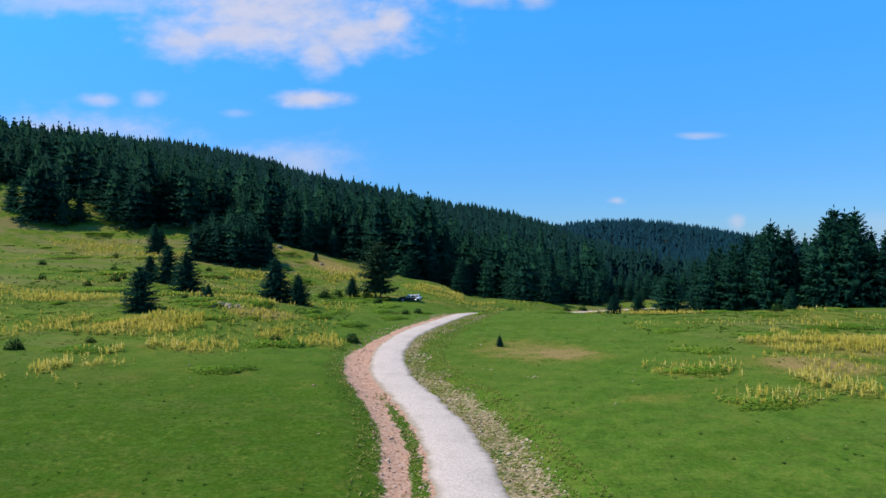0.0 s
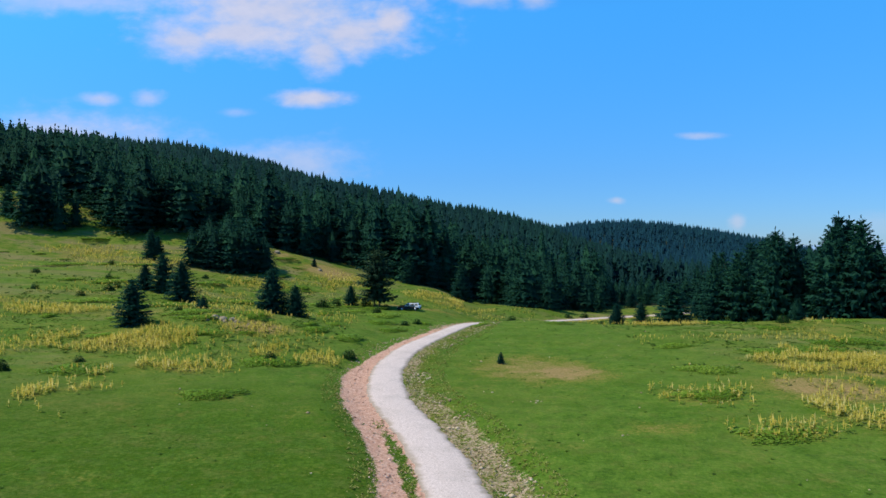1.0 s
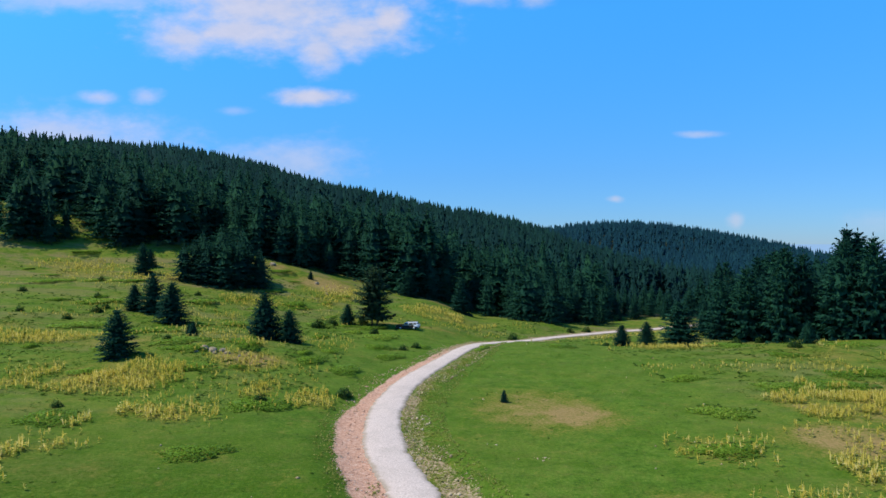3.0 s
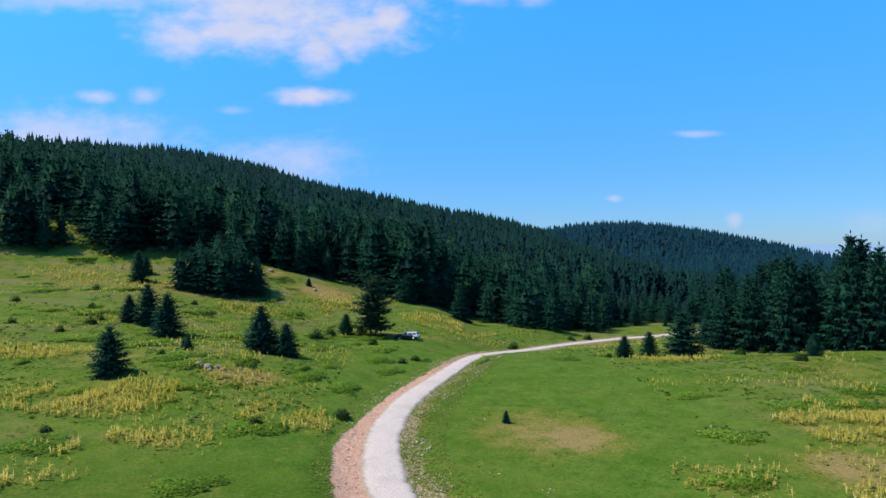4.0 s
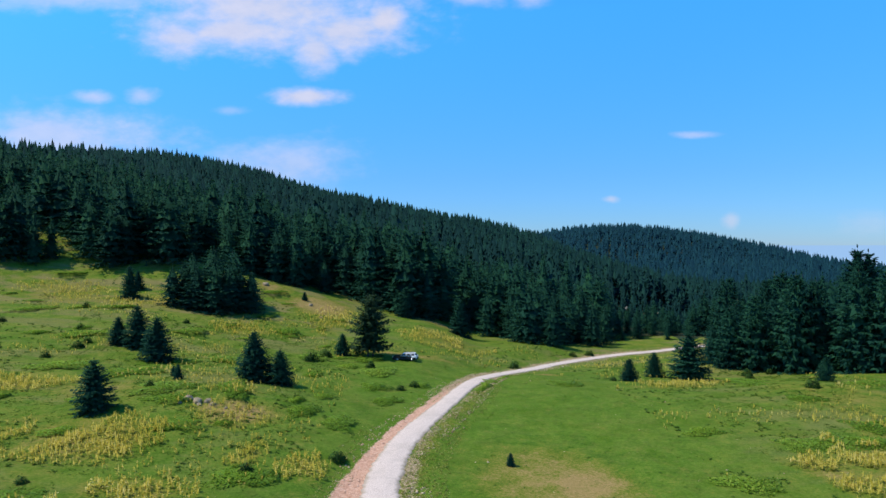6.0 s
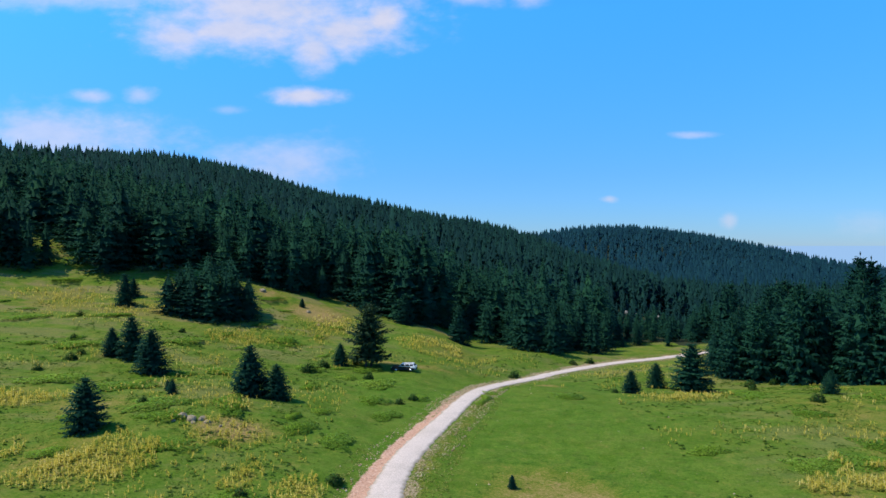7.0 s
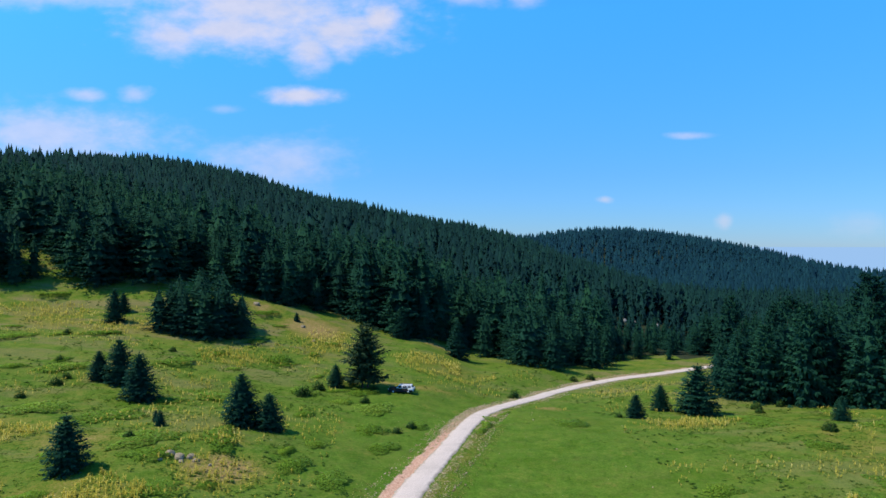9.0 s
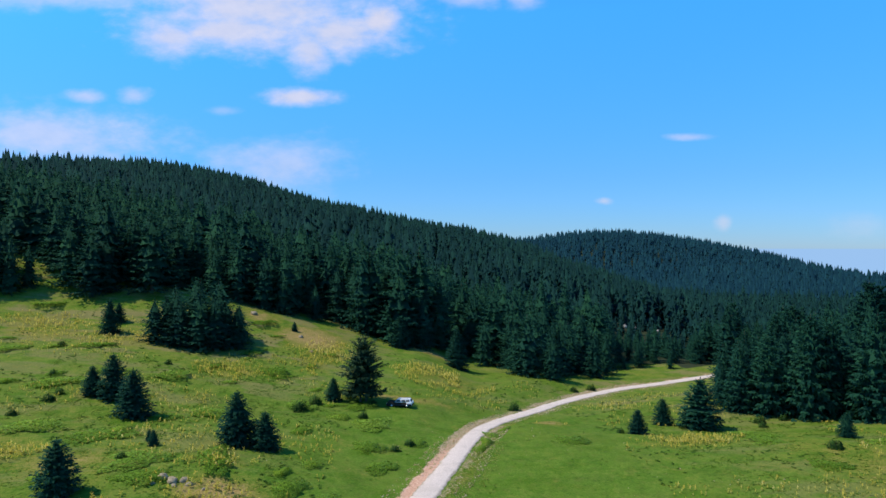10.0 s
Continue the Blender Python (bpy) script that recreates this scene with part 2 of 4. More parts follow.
M_red_rubble = material("red_rubble", lambda n, pos: n.ramp(n.put("ShaderNodeNewGeometry").outputs["Random Per Island"], [(0.0, (0.40, 0.20, 0.12)), (0.5, (0.56, 0.32, 0.21)), (1.0, (0.68, 0.50, 0.38))]), 0.95, 0.2)


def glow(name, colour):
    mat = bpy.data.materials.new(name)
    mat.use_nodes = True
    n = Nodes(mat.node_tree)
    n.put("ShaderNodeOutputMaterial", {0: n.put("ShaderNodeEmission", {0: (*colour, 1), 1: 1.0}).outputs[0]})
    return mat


# self-lit pale blue that stands for distant haze
M_haze = glow("haze_glow", (0.30, 0.52, 0.88))


# ---- the lie of the land ----
BASE = [0.104, 0.227, -0.292, 0.144, -1.68, -2.26]
KNOLLS = [(-29, 87, 11, 1.89), (-52, 112, 14, 0.73), (-85, 158, 14, -1.76), (-47, 148, 12, 0.32), (-36, 174, 12, 0.14), (6, 168, 14, 1.36), (52, 106, 9, 0.8), (50, 120, 10, -1.23), (48, 187, 14, -1.55), (13, 74, 12, -0.61), (-40, 72, 12, -0.58), (-10, 128, 12, -0.34), (-18, 50, 12, 0.2), (30, 60, 16, 0.44), (-65, 128, 14, 0.84), (30, 120, 10, -0.96)]


def soft(u, w):
    return np.logaddexp(0, u / w) * w


def step(u):
    u = np.clip(u, 0, 1)
    return u * u * (3 - 2 * u)


# road: centre line (x, y) and height
ROAD = np.array([(14.32, -31.9, -0.3), (8.19, 3.2, -0.4), (4.07, 20.2, -0.45), (2.15, 30.7, -0.54), (1.45, 37.32, -0.52), (0.42, 43.11, -0.49), (-1.63, 51.0, -0.43),
                 (-3.33, 56.25, -0.31), (-4.42, 62.67, -0.15), (-4.76, 69.77, 0.05), (-3.9, 78.77, 0.24), (-1.74, 87.75, 0.29), (1.19, 98.44, 0.19), (3.33, 107.7, -0.16),
                 (5.94, 117.89, -1.01), (8.46, 124.55, -1.73), (12.24, 132.14, -2.63), (17.34, 140.25, -3.43), (23.08, 148.84, -4.06), (31.13, 159.13, -4.84),
                 (40.14, 167.58, -5.3), (51.2, 174.8, -5.6), (69.96, 186.5, -5.8), (97.77, 201.0, -6.1)])


def dense(pts, n):
    """Catmull-Rom through pts, n samples a span."""
    p = np.vstack([2 * pts[0] - pts[1], pts, 2 * pts[-1] - pts[-2]])
    t = np.linspace(0, 1, n, endpoint=False)[:, None]
    out = [0.5 * (2 * p[i] + (p[i + 1] - p[i - 1]) * t + (2 * p[i - 1] - 5 * p[i] + 4 * p[i + 1] - p[i + 2]) * t**2
                  + (3 * p[i] - p[i - 1] - 3 * p[i + 1] + p[i + 2]) * t**3) for i in range(1, len(p) - 2)]
    return np.vstack(out + [pts[-1:]])


LINE = dense(ROAD, 12)


def road_at(x, y):
    """Signed distance from the road's centre (right is positive), and the road's height there."""
    x, y = np.broadcast_arrays(np.asarray(x, float), np.asarray(y, float))
    sh = x.shape
    x, y = x.ravel(), y.ravel()
    best, side, high = np.full(x.shape, 1e9), np.ones(x.shape), np.zeros(x.shape)
    near = (np.abs(x - np.interp(y, LINE[:, 1], LINE[:, 0])) < 40) & (y < 200) & (y > -60)
    xs, ys = x[near], y[near]
    b, s, h = best[near], side[near], high[near]
    for p, q in zip(LINE[:-1], LINE[1:]):
        d = q - p
        u = np.clip(((xs - p[0]) * d[0] + (ys - p[1]) * d[1]) / (d[0]**2 + d[1]**2), 0, 1)
        ex, ey = xs - p[0] - u * d[0], ys - p[1] - u * d[1]
        dist = np.hypot(ex, ey)
        m = dist < b
        b[m] = dist[m]
        s[m] = np.sign(d[1] * ex - d[0] * ey)[m]
        h[m] = (p[2] + u * d[2])[m]
    best[near], side[near], high[near] = b, s, h
    return (best * side).reshape(sh), high.reshape(sh)


def bare(x, y):
    """The broad forms: the meadow, its left slope, the drop behind it, the wooded ridge and the far hill."""
    l = 150 * np.tanh(soft(-(x + 5), 4.0) / 150)
    v = np.clip(y, 0, 178) / 100
    z = BASE[0] + l * (BASE[1] * v + BASE[2] * v**2 + BASE[3] * v**3)
    z = z + (BASE[4] + BASE[5] * np.clip((y - 120) / 50, 0, 1.2)) * step((y - 110) / 22) * step((x + 6) / 16)
    for cx, cy, r, h in KNOLLS:
        z = z + h * np.exp(-((x - cx)**2 + (y - cy)**2) / (2 * r * r))
    z = z - 11.5 * step((y - 185) / 80) * step((x - 34) / 46)
    top = np.maximum(54.5 - soft(54.5 - (17 - 0.2 * (x - 50)), 5) - 0.14 * soft(x - 45, 8) - 0.2 * soft(-x - 185, 12), -16)
    z = z + (top - np.clip(z, -14, 22)) * step((y - 168) / 330) * (1 - 0.75 * step((y - 500) / 350))
    z = z - 10 * step((y - 560) / 250) + 62 * np.exp(-((x - 246) / 255)**2 - ((y - 1010) / 260)**2)
    z = z - 0.19 * soft(x - 450, 15) * step((y - 600) / 250)
    return z - 170 * step((y - 1180) / 700)


def terrain(x, y):
    x, y = np.broadcast_arrays(np.asarray(x, float), np.asarray(y, float))
    z = bare(x, y)
    d, h = road_at(x, y)
    k = step((np.abs(d) - 2.2) / np.where(d < 0, 4.0 + 5.5 * step((y - 78) / 22), 3.6 + 16 * step((y - 122) / 22)))
    return h - 0.08 + (z - h + 0.08) * k


def grain(x, y, size, seed):
    """Smooth value noise in -1 to 1."""
    x, y = np.asarray(x, float) / size, np.asarray(y, float) / size
    i, j = np.floor(x).astype(np.int64), np.floor(y).astype(np.int64)
    fx, fy = step(x - i), step(y - j)

    def at(a, b):
        h = (a * 374761393 + b * 668265263 + seed * 974711) & 0xFFFFFFFF
        h = ((h ^ (h >> 13)) * 1274126177) & 0xFFFFFFFF
        return ((h ^ (h >> 16)) & 0xFFFF) / 32767.5 - 1
    return (at(i, j) * (1 - fx) + at(i + 1, j) * fx) * (1 - fy) + (at(i, j + 1) * (1 - fx) + at(i + 1, j + 1) * fx) * fy


def ground_z(x, y):
    x, y = np.broadcast_arrays(np.asarray(x, float), np.asarray(y, float))
    d, _ = road_at(x, y)
    rough = 0.09 * grain(x, y, 0.8, 31) * step((d + 5.2) / 1.0) * step((-d - 1.7) / 0.5) + 0.10 * grain(x, y, 5, 1) + 0.05 * grain(x, y, 1.7, 2) + 0.02 * grain(x, y, 0.7, 5)
    return terrain(x, y) + rough * step((np.abs(d) - 1.6) / 1.5)


# ---- meshes ----
def mesh_of(name, verts, tris, mat, smooth=False, soft_from=None, own=0.0):
    """soft_from: a centre for each vertex; the leaves are shaded as one soft mass that bulges away from it, but for a share of each leaf's own slant."""
    me = bpy.data.meshes.new(name)
    verts, tris = np.asarray(verts, np.float32), np.asarray(tris, np.int32)
    if soft_from is not None:
        out = unit(verts - soft_from)
        p, q, r = verts[tris[:, 0]], verts[tris[:, 1]], verts[tris[:, 2]]
        flip = (np.cross(q - p, r - p) * out[tris[:, 0]]).sum(1) < 0
        tris = np.where(flip[:, None], tris[:, ::-1], tris)
        if own:
            slant = np.zeros_like(out)
            face = unit(np.cross(q - p, r - p)) * np.where(flip, -1, 1)[:, None]
            for k in range(3):
                slant[tris[:, k]] = face
            out = unit(out * (1 - own) + slant * own)
    k = tris.shape[1]
    me.vertices.add(len(verts))
    me.vertices.foreach_set("co", verts.ravel())
    me.loops.add(tris.size)
    me.loops.foreach_set("vertex_index", tris.ravel())
    me.polygons.add(len(tris))
    me.polygons.foreach_set("loop_start", np.arange(0, tris.size, k, dtype=np.int32))
    if smooth:
        me.polygons.foreach_set("use_smooth", np.ones(len(tris), bool))
    me.update(calc_edges=True)
    if soft_from is not None:
        me.attributes.new("custom_normal", "FLOAT_VECTOR", "POINT").data.foreach_set("vector", out.astype(np.float32).ravel())
    me.materials.append(mat)
    return me


def axis_of(verts, centre=(0, 0), drop=0.25, foot=0.0, high=1.0):
    """Centres on a tree's axis, below each leaf."""
    c = np.empty_like(verts)
    c[:, 0], c[:, 1] = centre
    c[:, 2] = foot + (verts[:, 2] - foot) * 0.75 - drop * 0.35 * high
    return c


def part(name, data, parent, label=""):
    ob = new(name, data)
    ob.parent = parent
    return tagged(ob, label)


def thing(name, label, category, m=None, group="", kind=""):
    ob = tagged(new(name), label, category, group, kind)
    if m is not None:
        ob.matrix_basis = m
    return ob


def bm_mesh(name, bm, mat, smooth=False):
    me = bpy.data.meshes.new(name)
    bm.to_mesh(me)
    bm.free()
    if smooth:
        for p in me.polygons:
            p.use_smooth = True
    me.materials.append(mat)
    return me


def kites(base, way, side, length, width, sag=0.0):
    """Leaf-shaped blades: four corners, two triangles each."""
    n = len(base)
    length, width = np.broadcast_to(length, n)[:, None], np.broadcast_to(width, n)[:, None]
    mid = base + way * length * 0.45
    tip = base + way * length
    tip[:, 2] -= np.broadcast_to(sag, n) * length[:, 0]
    v = np.stack([base, mid + side * width / 2, tip, mid - side * width / 2], 1).reshape(-1, 3)
    o = np.arange(n)[:, None] * 4
    return v, np.concatenate([o + [0, 1, 2], o + [0, 2, 3]])


def unit(a):
    return a / np.maximum(np.linalg.norm(a, axis=-1, keepdims=True), 1e-9)


def join(*lots):
    vs, ts, o = [], [], 0
    for v, t in lots:
        vs.append(v)
        ts.append(np.asarray(t) + o)
        o += len(v)
    return np.concatenate(vs), np.concatenate(ts)


def tube(points, radii, sides=6):
    """A tapered stem through points."""
    points, n = np.asarray(points, float), len(points)
    a = np.arange(sides) * 2 * math.pi / sides
    ring = np.stack([np.cos(a), np.sin(a), 0 * a], 1)
    v = (points[:, None] + ring[None] * np.asarray(radii)[:, None, None]).reshape(-1, 3)
    t = []
    for i in range(n - 1):
        for k in range(sides):
            p, q = i * sides + k, i * sides + (k + 1) % sides
            t += [(p, q, q + sides), (p, q + sides, p + sides)]
    return v, np.array(t)


def crown_of(rng, wide, whorls, per, sprays, leaf, low=0.03, loose=0.15, droop=0.28, bulge=1.35, tuck=0.72, core=0.62):
    """The crown of a conifer one metre high: whorls of boughs, each carrying fans of needles and hanging twigs."""
    base, way, side, lg, wd, sag = [], [], [], [], [], []

    def spray(p, w, across, length, width, bow):
        base.append(p)
        way.append(w)
        side.append(across)
        lg.append(length)
        wd.append(width)
        sag.append(bow)

    for i in range(whorls):
        f = min(max((i + rng.uniform(-0.25, 0.25)) / whorls, 0), 0.98)
        z = low + (0.965 - low) * f
        reach = wide * (1 - f**bulge)**0.92 * min(1, tuck + 1.6 * f) * rng.uniform(1 - loose, 1 + loose)
        turn = rng.uniform(0, 6.28)
        count = max(5, int(per * (0.3 + 0.7 * reach / wide)))
        for k in range(count):
            a = turn + 6.283 * k / count + rng.uniform(-0.25, 0.25)
            r = max(0.05 * wide, reach * rng.uniform(1 - 1.4 * loose, 1 + 0.7 * loose))
            out, left = np.array([math.cos(a), math.sin(a), 0]), np.array([-math.sin(a), math.cos(a), 0])
            pitch = -droop + (0.55 + droop) * f**1.5 + rng.uniform(-0.08, 0.08)
            z0 = z + rng.uniform(-0.006, 0.006)
            here = leaf * (0.32 + 0.68 * (r / wide)**0.8)
            for q in np.linspace(0.42, 0.98, sprays) if sprays > 1 else (0.74,):
                p = out * r * q + np.array([0, 0, z0 + r * (pitch * q + 0.14 * q * q)])
                for sg in (-1, 1):
                    fan = rng.uniform(0.35, 1.0) * sg
                    spray(p, out + left * fan + np.array([0, 0, pitch * 0.5 + rng.uniform(-0.25, 0.3)]),
                          left - out * fan + np.array([0, 0, rng.uniform(-0.8, 0.8)]), here * rng.uniform(0.7, 1.25), here * rng.uniform(0.38, 0.62), rng.uniform(0, 0.2))
                spray(p - out * 0.3 * here, out * rng.uniform(0.3, 0.9) + left * rng.uniform(-0.5, 0.5) + np.array([0, 0, -0.75]),
                      left + out * rng.uniform(-0.5, 0.5), here * rng.uniform(0.6, 1.0), here * rng.uniform(0.4, 0.65), 0.0)
    for k in range(5):  # the leader at the top
        a = 1.26 * k
        spray(np.array([0, 0, 0.950 + 0.004 * k]), np.array([0.35 * math.cos(a), 0.25 * math.sin(a), 1]), np.array([-math.sin(a), math.cos(a), 0]), 0.034, 0.018, 0.0)
    leaves = kites(np.array(base), unit(np.array(way)), unit(np.array(side)), np.array(lg), np.array(wd), np.array(sag))
    # the shaded inner twigs
    zero = np.zeros(1)
    inner = star_trees(zero, zero, zero + low, zero + 0.95 - low, zero + wide * core, 7, 6, int(rng.integers(999)), bulge)
    return join(leaves, inner)


def trunk_of(rng, high, girth, bend=0.01):
    zs = np.linspace(-0.04, 0.96, 7) * high
    pts = np.stack([np.cumsum(rng.normal(0, bend * high * 0.3, 7)) * (zs > 0), np.cumsum(rng.normal(0, bend * high * 0.3, 7)) * (zs > 0), zs], 1)
    return tube(pts, girth * (1 - 0.92 * np.linspace(0, 1, 7)) * np.where(zs < 0.02 * high, 1.35, 1), 7)


def star_trees(x, y, z, high, wide, tiers, points, seed, bulge=1.45):
    """Whole woods at once: every tree a stack of ragged skirts of branches."""
    rng = np.random.default_rng(seed)
    n, m = len(x), 2 * points
    f = (np.arange(tiers) / tiers)[None, :]
    zt = z[:, None] + high[:, None] * np.minimum(1, 0.02 + f + 1.75 / tiers)
    zb = z[:, None] + high[:, None] * (0.05 + 0.93 * f) + rng.normal(0, 0.015, (n, tiers)) * high[:, None]
    r = wide[:, None] * (1 - f**bulge) * np.minimum(1, 0.75 + 1.6 * f) * rng.uniform(0.82, 1.15, (n, tiers))
    a = (np.arange(m) * 2 * math.pi / m)[None, None, :] + rng.uniform(0, 6.28, (n, tiers))[..., None] + rng.uniform(-0.2, 0.2, (n, tiers, m))
    rr = r[..., None] * np.where(np.arange(m) % 2, 0.68, 1.0) * rng.uniform(0.78, 1.2, (n, tiers, m))
    ring = np.stack([x[:, None, None] + rr * np.cos(a), y[:, None, None] + rr * np.sin(a),
                     zb[..., None] + rr * np.where(np.arange(m) % 2, 0.15, -0.12) + rng.normal(0, 0.01, rr.shape) * high[:, None, None]], -1)
    apex = np.stack([np.broadcast_to(x[:, None], zt.shape), np.broadcast_to(y[:, None], zt.shape), zt], -1)[:, :, None]
    v = np.concatenate([apex, ring], 2).reshape(-1, 3)
    k = np.arange(m)
    tri = np.stack([np.zeros(m, int), 1 + k, 1 + (k + 1) % m], 1)
    t = (np.arange(n * tiers)[:, None, None] * (m + 1) + tri[None]).reshape(-1, 3)
    return v, t


# ---- ground ----
def lines(*spans):
    out = [np.arange(a, b, s) for a, b, s in spans]
    return np.concatenate(out)


def grow(start, end, first, rate=1.16):
    out, p, s = [], start, first
    while p < end:
        out.append(p)
        p, s = p + s, s * rate
    return np.array(out + [end])


xs = np.concatenate([-grow(60, 4200, 1.6)[::-1], lines((-59, -16, 1.0), (-16, 16, 0.4), (16, 60, 1.0)), grow(60, 4200, 1.6)])
ys = np.concatenate([-grow(0, 1500, 3.0)[::-1], lines((3, 26, 1.5), (26, 135, 0.55), (135, 200, 1.2)), grow(200, 4600, 2.5, 1.04)])
gx, gy = np.meshgrid(xs, ys)
gz = ground_z(gx, gy)
nx, ny = len(xs), len(ys)
q = (np.arange(ny - 1)[:, None] * nx + np.arange(nx - 1)[None]).ravel()
ground_me = mesh_of("ground", np.stack([gx, gy, gz], -1).reshape(-1, 3), np.stack([q, q + 1, q + 1 + nx, q + nx], 1), M_ground, True)
# where the woods begin
EDGE = np.array([(-330, 130), (-150, 150), (-124, 160), (-118, 182), (-105, 182), (-101, 162), (-94, 160), (-83, 167), (-70, 168), (-58, 178), (-46, 180), (-37, 182), (-28, 188), (-20, 186), (-13, 178), (-6, 180), (0, 187), (8, 196), (12, 182), (16, 176),
                 (22, 168), (32, 170), (40, 182), (48, 190), (58, 189), (66, 196), (110, 212), (400, 300)], float)
EDGE_RIGHT = np.array([(48, 133), (56, 135), (62, 133), (66, 122), (72, 114), (84, 108), (110, 103), (200, 95)], float)
# x, y, half widths, plants a square metre
STALKS = [(-32.5, 73.7, 6.9, 5.7, 1.9), (-41.0, 72.5, 2.2, 8.0, 0.5), (-49.8, 92.4, 6.2, 4.9, 1.4), (-23.2, 63.1, 4.9, 3.0, 1.1), (-17.2, 72.7, 1.8, 3.6, 1.1), (-11.7, 70.0, 2.2, 3.4, 1.3),
          (-27.7, 59.6, 0.8, 1.6, 1.6), (-28.1, 51.1, 0.9, 1.8, 2.4), (-26.5, 53.5, 1.5, 1.8, 0.4), (-16.5, 52.6, 2.6, 2.0, 0.6), (-21.6, 81.5, 3.9, 4.0, 0.6), (-24.0, 91.5, 5.0, 2.2, 0.5),
          (33.6, 70.1, 3.0, 5.5, 2.0), (40.2, 72.6, 3.6, 8.0, 2.6), (45.5, 76.0, 4.0, 8.0, 2.2), (31.0, 57.6, 4.0, 5.0, 0.4), (20.7, 56.2, 3.6, 4.3, 0.5), (22.0, 45.5, 3.4, 2.0, 0.8), (28.3, 49.4, 2.0, 4.8, 1.5)]
STALKS_2 = [(50.6, 97.8, 8.3, 13.0, 0.22), (36.0, 113.0, 6.4, 4.5, 0.8), (30.0, 109.0, 4.0, 3.0, 0.4), (1.3, 152.6, 9, 9, 0.85), (-78.0, 152.3, 9, 6, 0.4), (-22.8, 156.8, 5, 14, 0.6), (-36.1, 136.9, 6, 5, 0.6),
            (-61.7, 97.2, 7, 6, 0.5), (-60.0, 146.0, 7, 5, 0.35), (17.2, 124.0, 2.6, 2.6, 0.7)]
# cover: dry grass, bare red soil, sunburnt slope
DRY = [(12.2, 68.6, 4.2, 6.2, 0.80), (9.6, 70.5, 6.8, 9.4, 0.57), (31.0, 57.6, 5.5, 5.2, 0.78), (40.0, 66.0, 6.0, 6.0, 0.6), (14.8, 47.0, 3.6, 1.6, 0.30), (17.2, 124.6, 3.4, 3.4, 0.55), (-27.7, 168.1, 8, 9, 0.8), (-21.4, 83.3, 4.5, 4.2, 0.8),
       (-38.6, 89.6, 8, 5, 0.42), (-6.0, 133.2, 10, 2.4, 0.55), (-2.4, 180.7, 10, 6, 0.7), (-57.0, 148.0, 9, 5, 0.55), (-40.7, 175.0, 5, 5, 0.6), (-74.0, 146.0, 9, 4, 0.5)]
dist, _ = road_at(gx, gy)
dry = np.zeros_like(gx)
for cx, cy, rx, ry, k in DRY:
    dry = np.maximum(dry, k * np.exp(-(((gx - cx) / rx)**2 + ((gy - cy) / ry)**2)**1.5))
for cx, cy, rx, ry, k in STALKS + STALKS_2:
    dry = np.maximum(dry, min(0.5, 0.28 + 0.1 * k) * np.exp(-(((gx - cx) / rx)**2 + ((gy - cy) / ry)**2)**2))
left_soil = 0.9 * step((dist + 4.6 - 1.3 * step((gy - 64) / 14)) / 1.3) * step((-dist - 0.9) / 0.6) * step((gy - 5) / 10) * (1 - 0.5 * step((gy - 100) / 30))
left_soil = left_soil * (0.95 + 0.22 * grain(gx, gy, 1.4, 73) + 0.2 * grain(gx, gy, 4.5, 74))
left_soil = left_soil * (1 - 0.85 * step((dist + 2.75) / 0.3) * step((-dist - 1.7) / 0.3) * step((52 - gy) / 6))
right_soil = 0.40 * step((dist - 1.2) / 0.5) * step((4.4 - dist) / 1.8) * (1 - 0.25 * step((gy - 42) / 30)) * (1 - step((gy - 118) / 25))
slope = step((-gx - 8) / 25) * step((gy - 40) / 40) * 0.58 + 0.45 * step((gx - 20) / 20) * step((gy - 45) / 20) + step((gy - 125) / 20) * 0.4
cover_rgba = np.stack([np.maximum(dry, right_soil), left_soil, np.clip(slope, 0, 1), np.clip(step((72 - gy) / 34) * step((6 - gx) / 8), 0, 1)], -1)
verge = step((dist - 1.2) / 0.35) * step((4.5 - 1.3 * step((gy - 45) / 40) - dist) / 1.2) * (0.60 - 0.08 * step((gy - 60) / 40)) + 0.72 * step((-dist - 1.1) / 0.3) * step((dist + 3.6) / 0.8) * step((gy - 94) / 16)
verge = verge * (0.92 + 0.35 * grain(gx, gy, 2.6, 71) + 0.25 * grain(gx, gy, 7.0, 72))
verge = np.where((gy > 5) & (gy < 175), verge, 0)
layer = ground_me.color_attributes.new("verge", "FLOAT_COLOR", "POINT")
layer.data.foreach_set("color", np.repeat(verge[..., None], 4, -1).astype(np.float32).ravel())
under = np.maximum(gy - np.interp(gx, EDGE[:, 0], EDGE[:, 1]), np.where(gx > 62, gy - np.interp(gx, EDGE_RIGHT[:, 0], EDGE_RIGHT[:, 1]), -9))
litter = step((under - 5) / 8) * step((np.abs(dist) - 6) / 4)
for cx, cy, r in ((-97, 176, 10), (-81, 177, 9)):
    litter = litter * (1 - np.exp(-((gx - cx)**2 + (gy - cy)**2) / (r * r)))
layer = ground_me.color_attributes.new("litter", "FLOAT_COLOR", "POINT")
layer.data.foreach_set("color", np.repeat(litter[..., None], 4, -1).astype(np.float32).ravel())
layer = ground_me.color_attributes.new("cover", "FLOAT_COLOR", "POINT")
layer.data.foreach_set("color", cover_rgba.astype(np.float32).ravel())
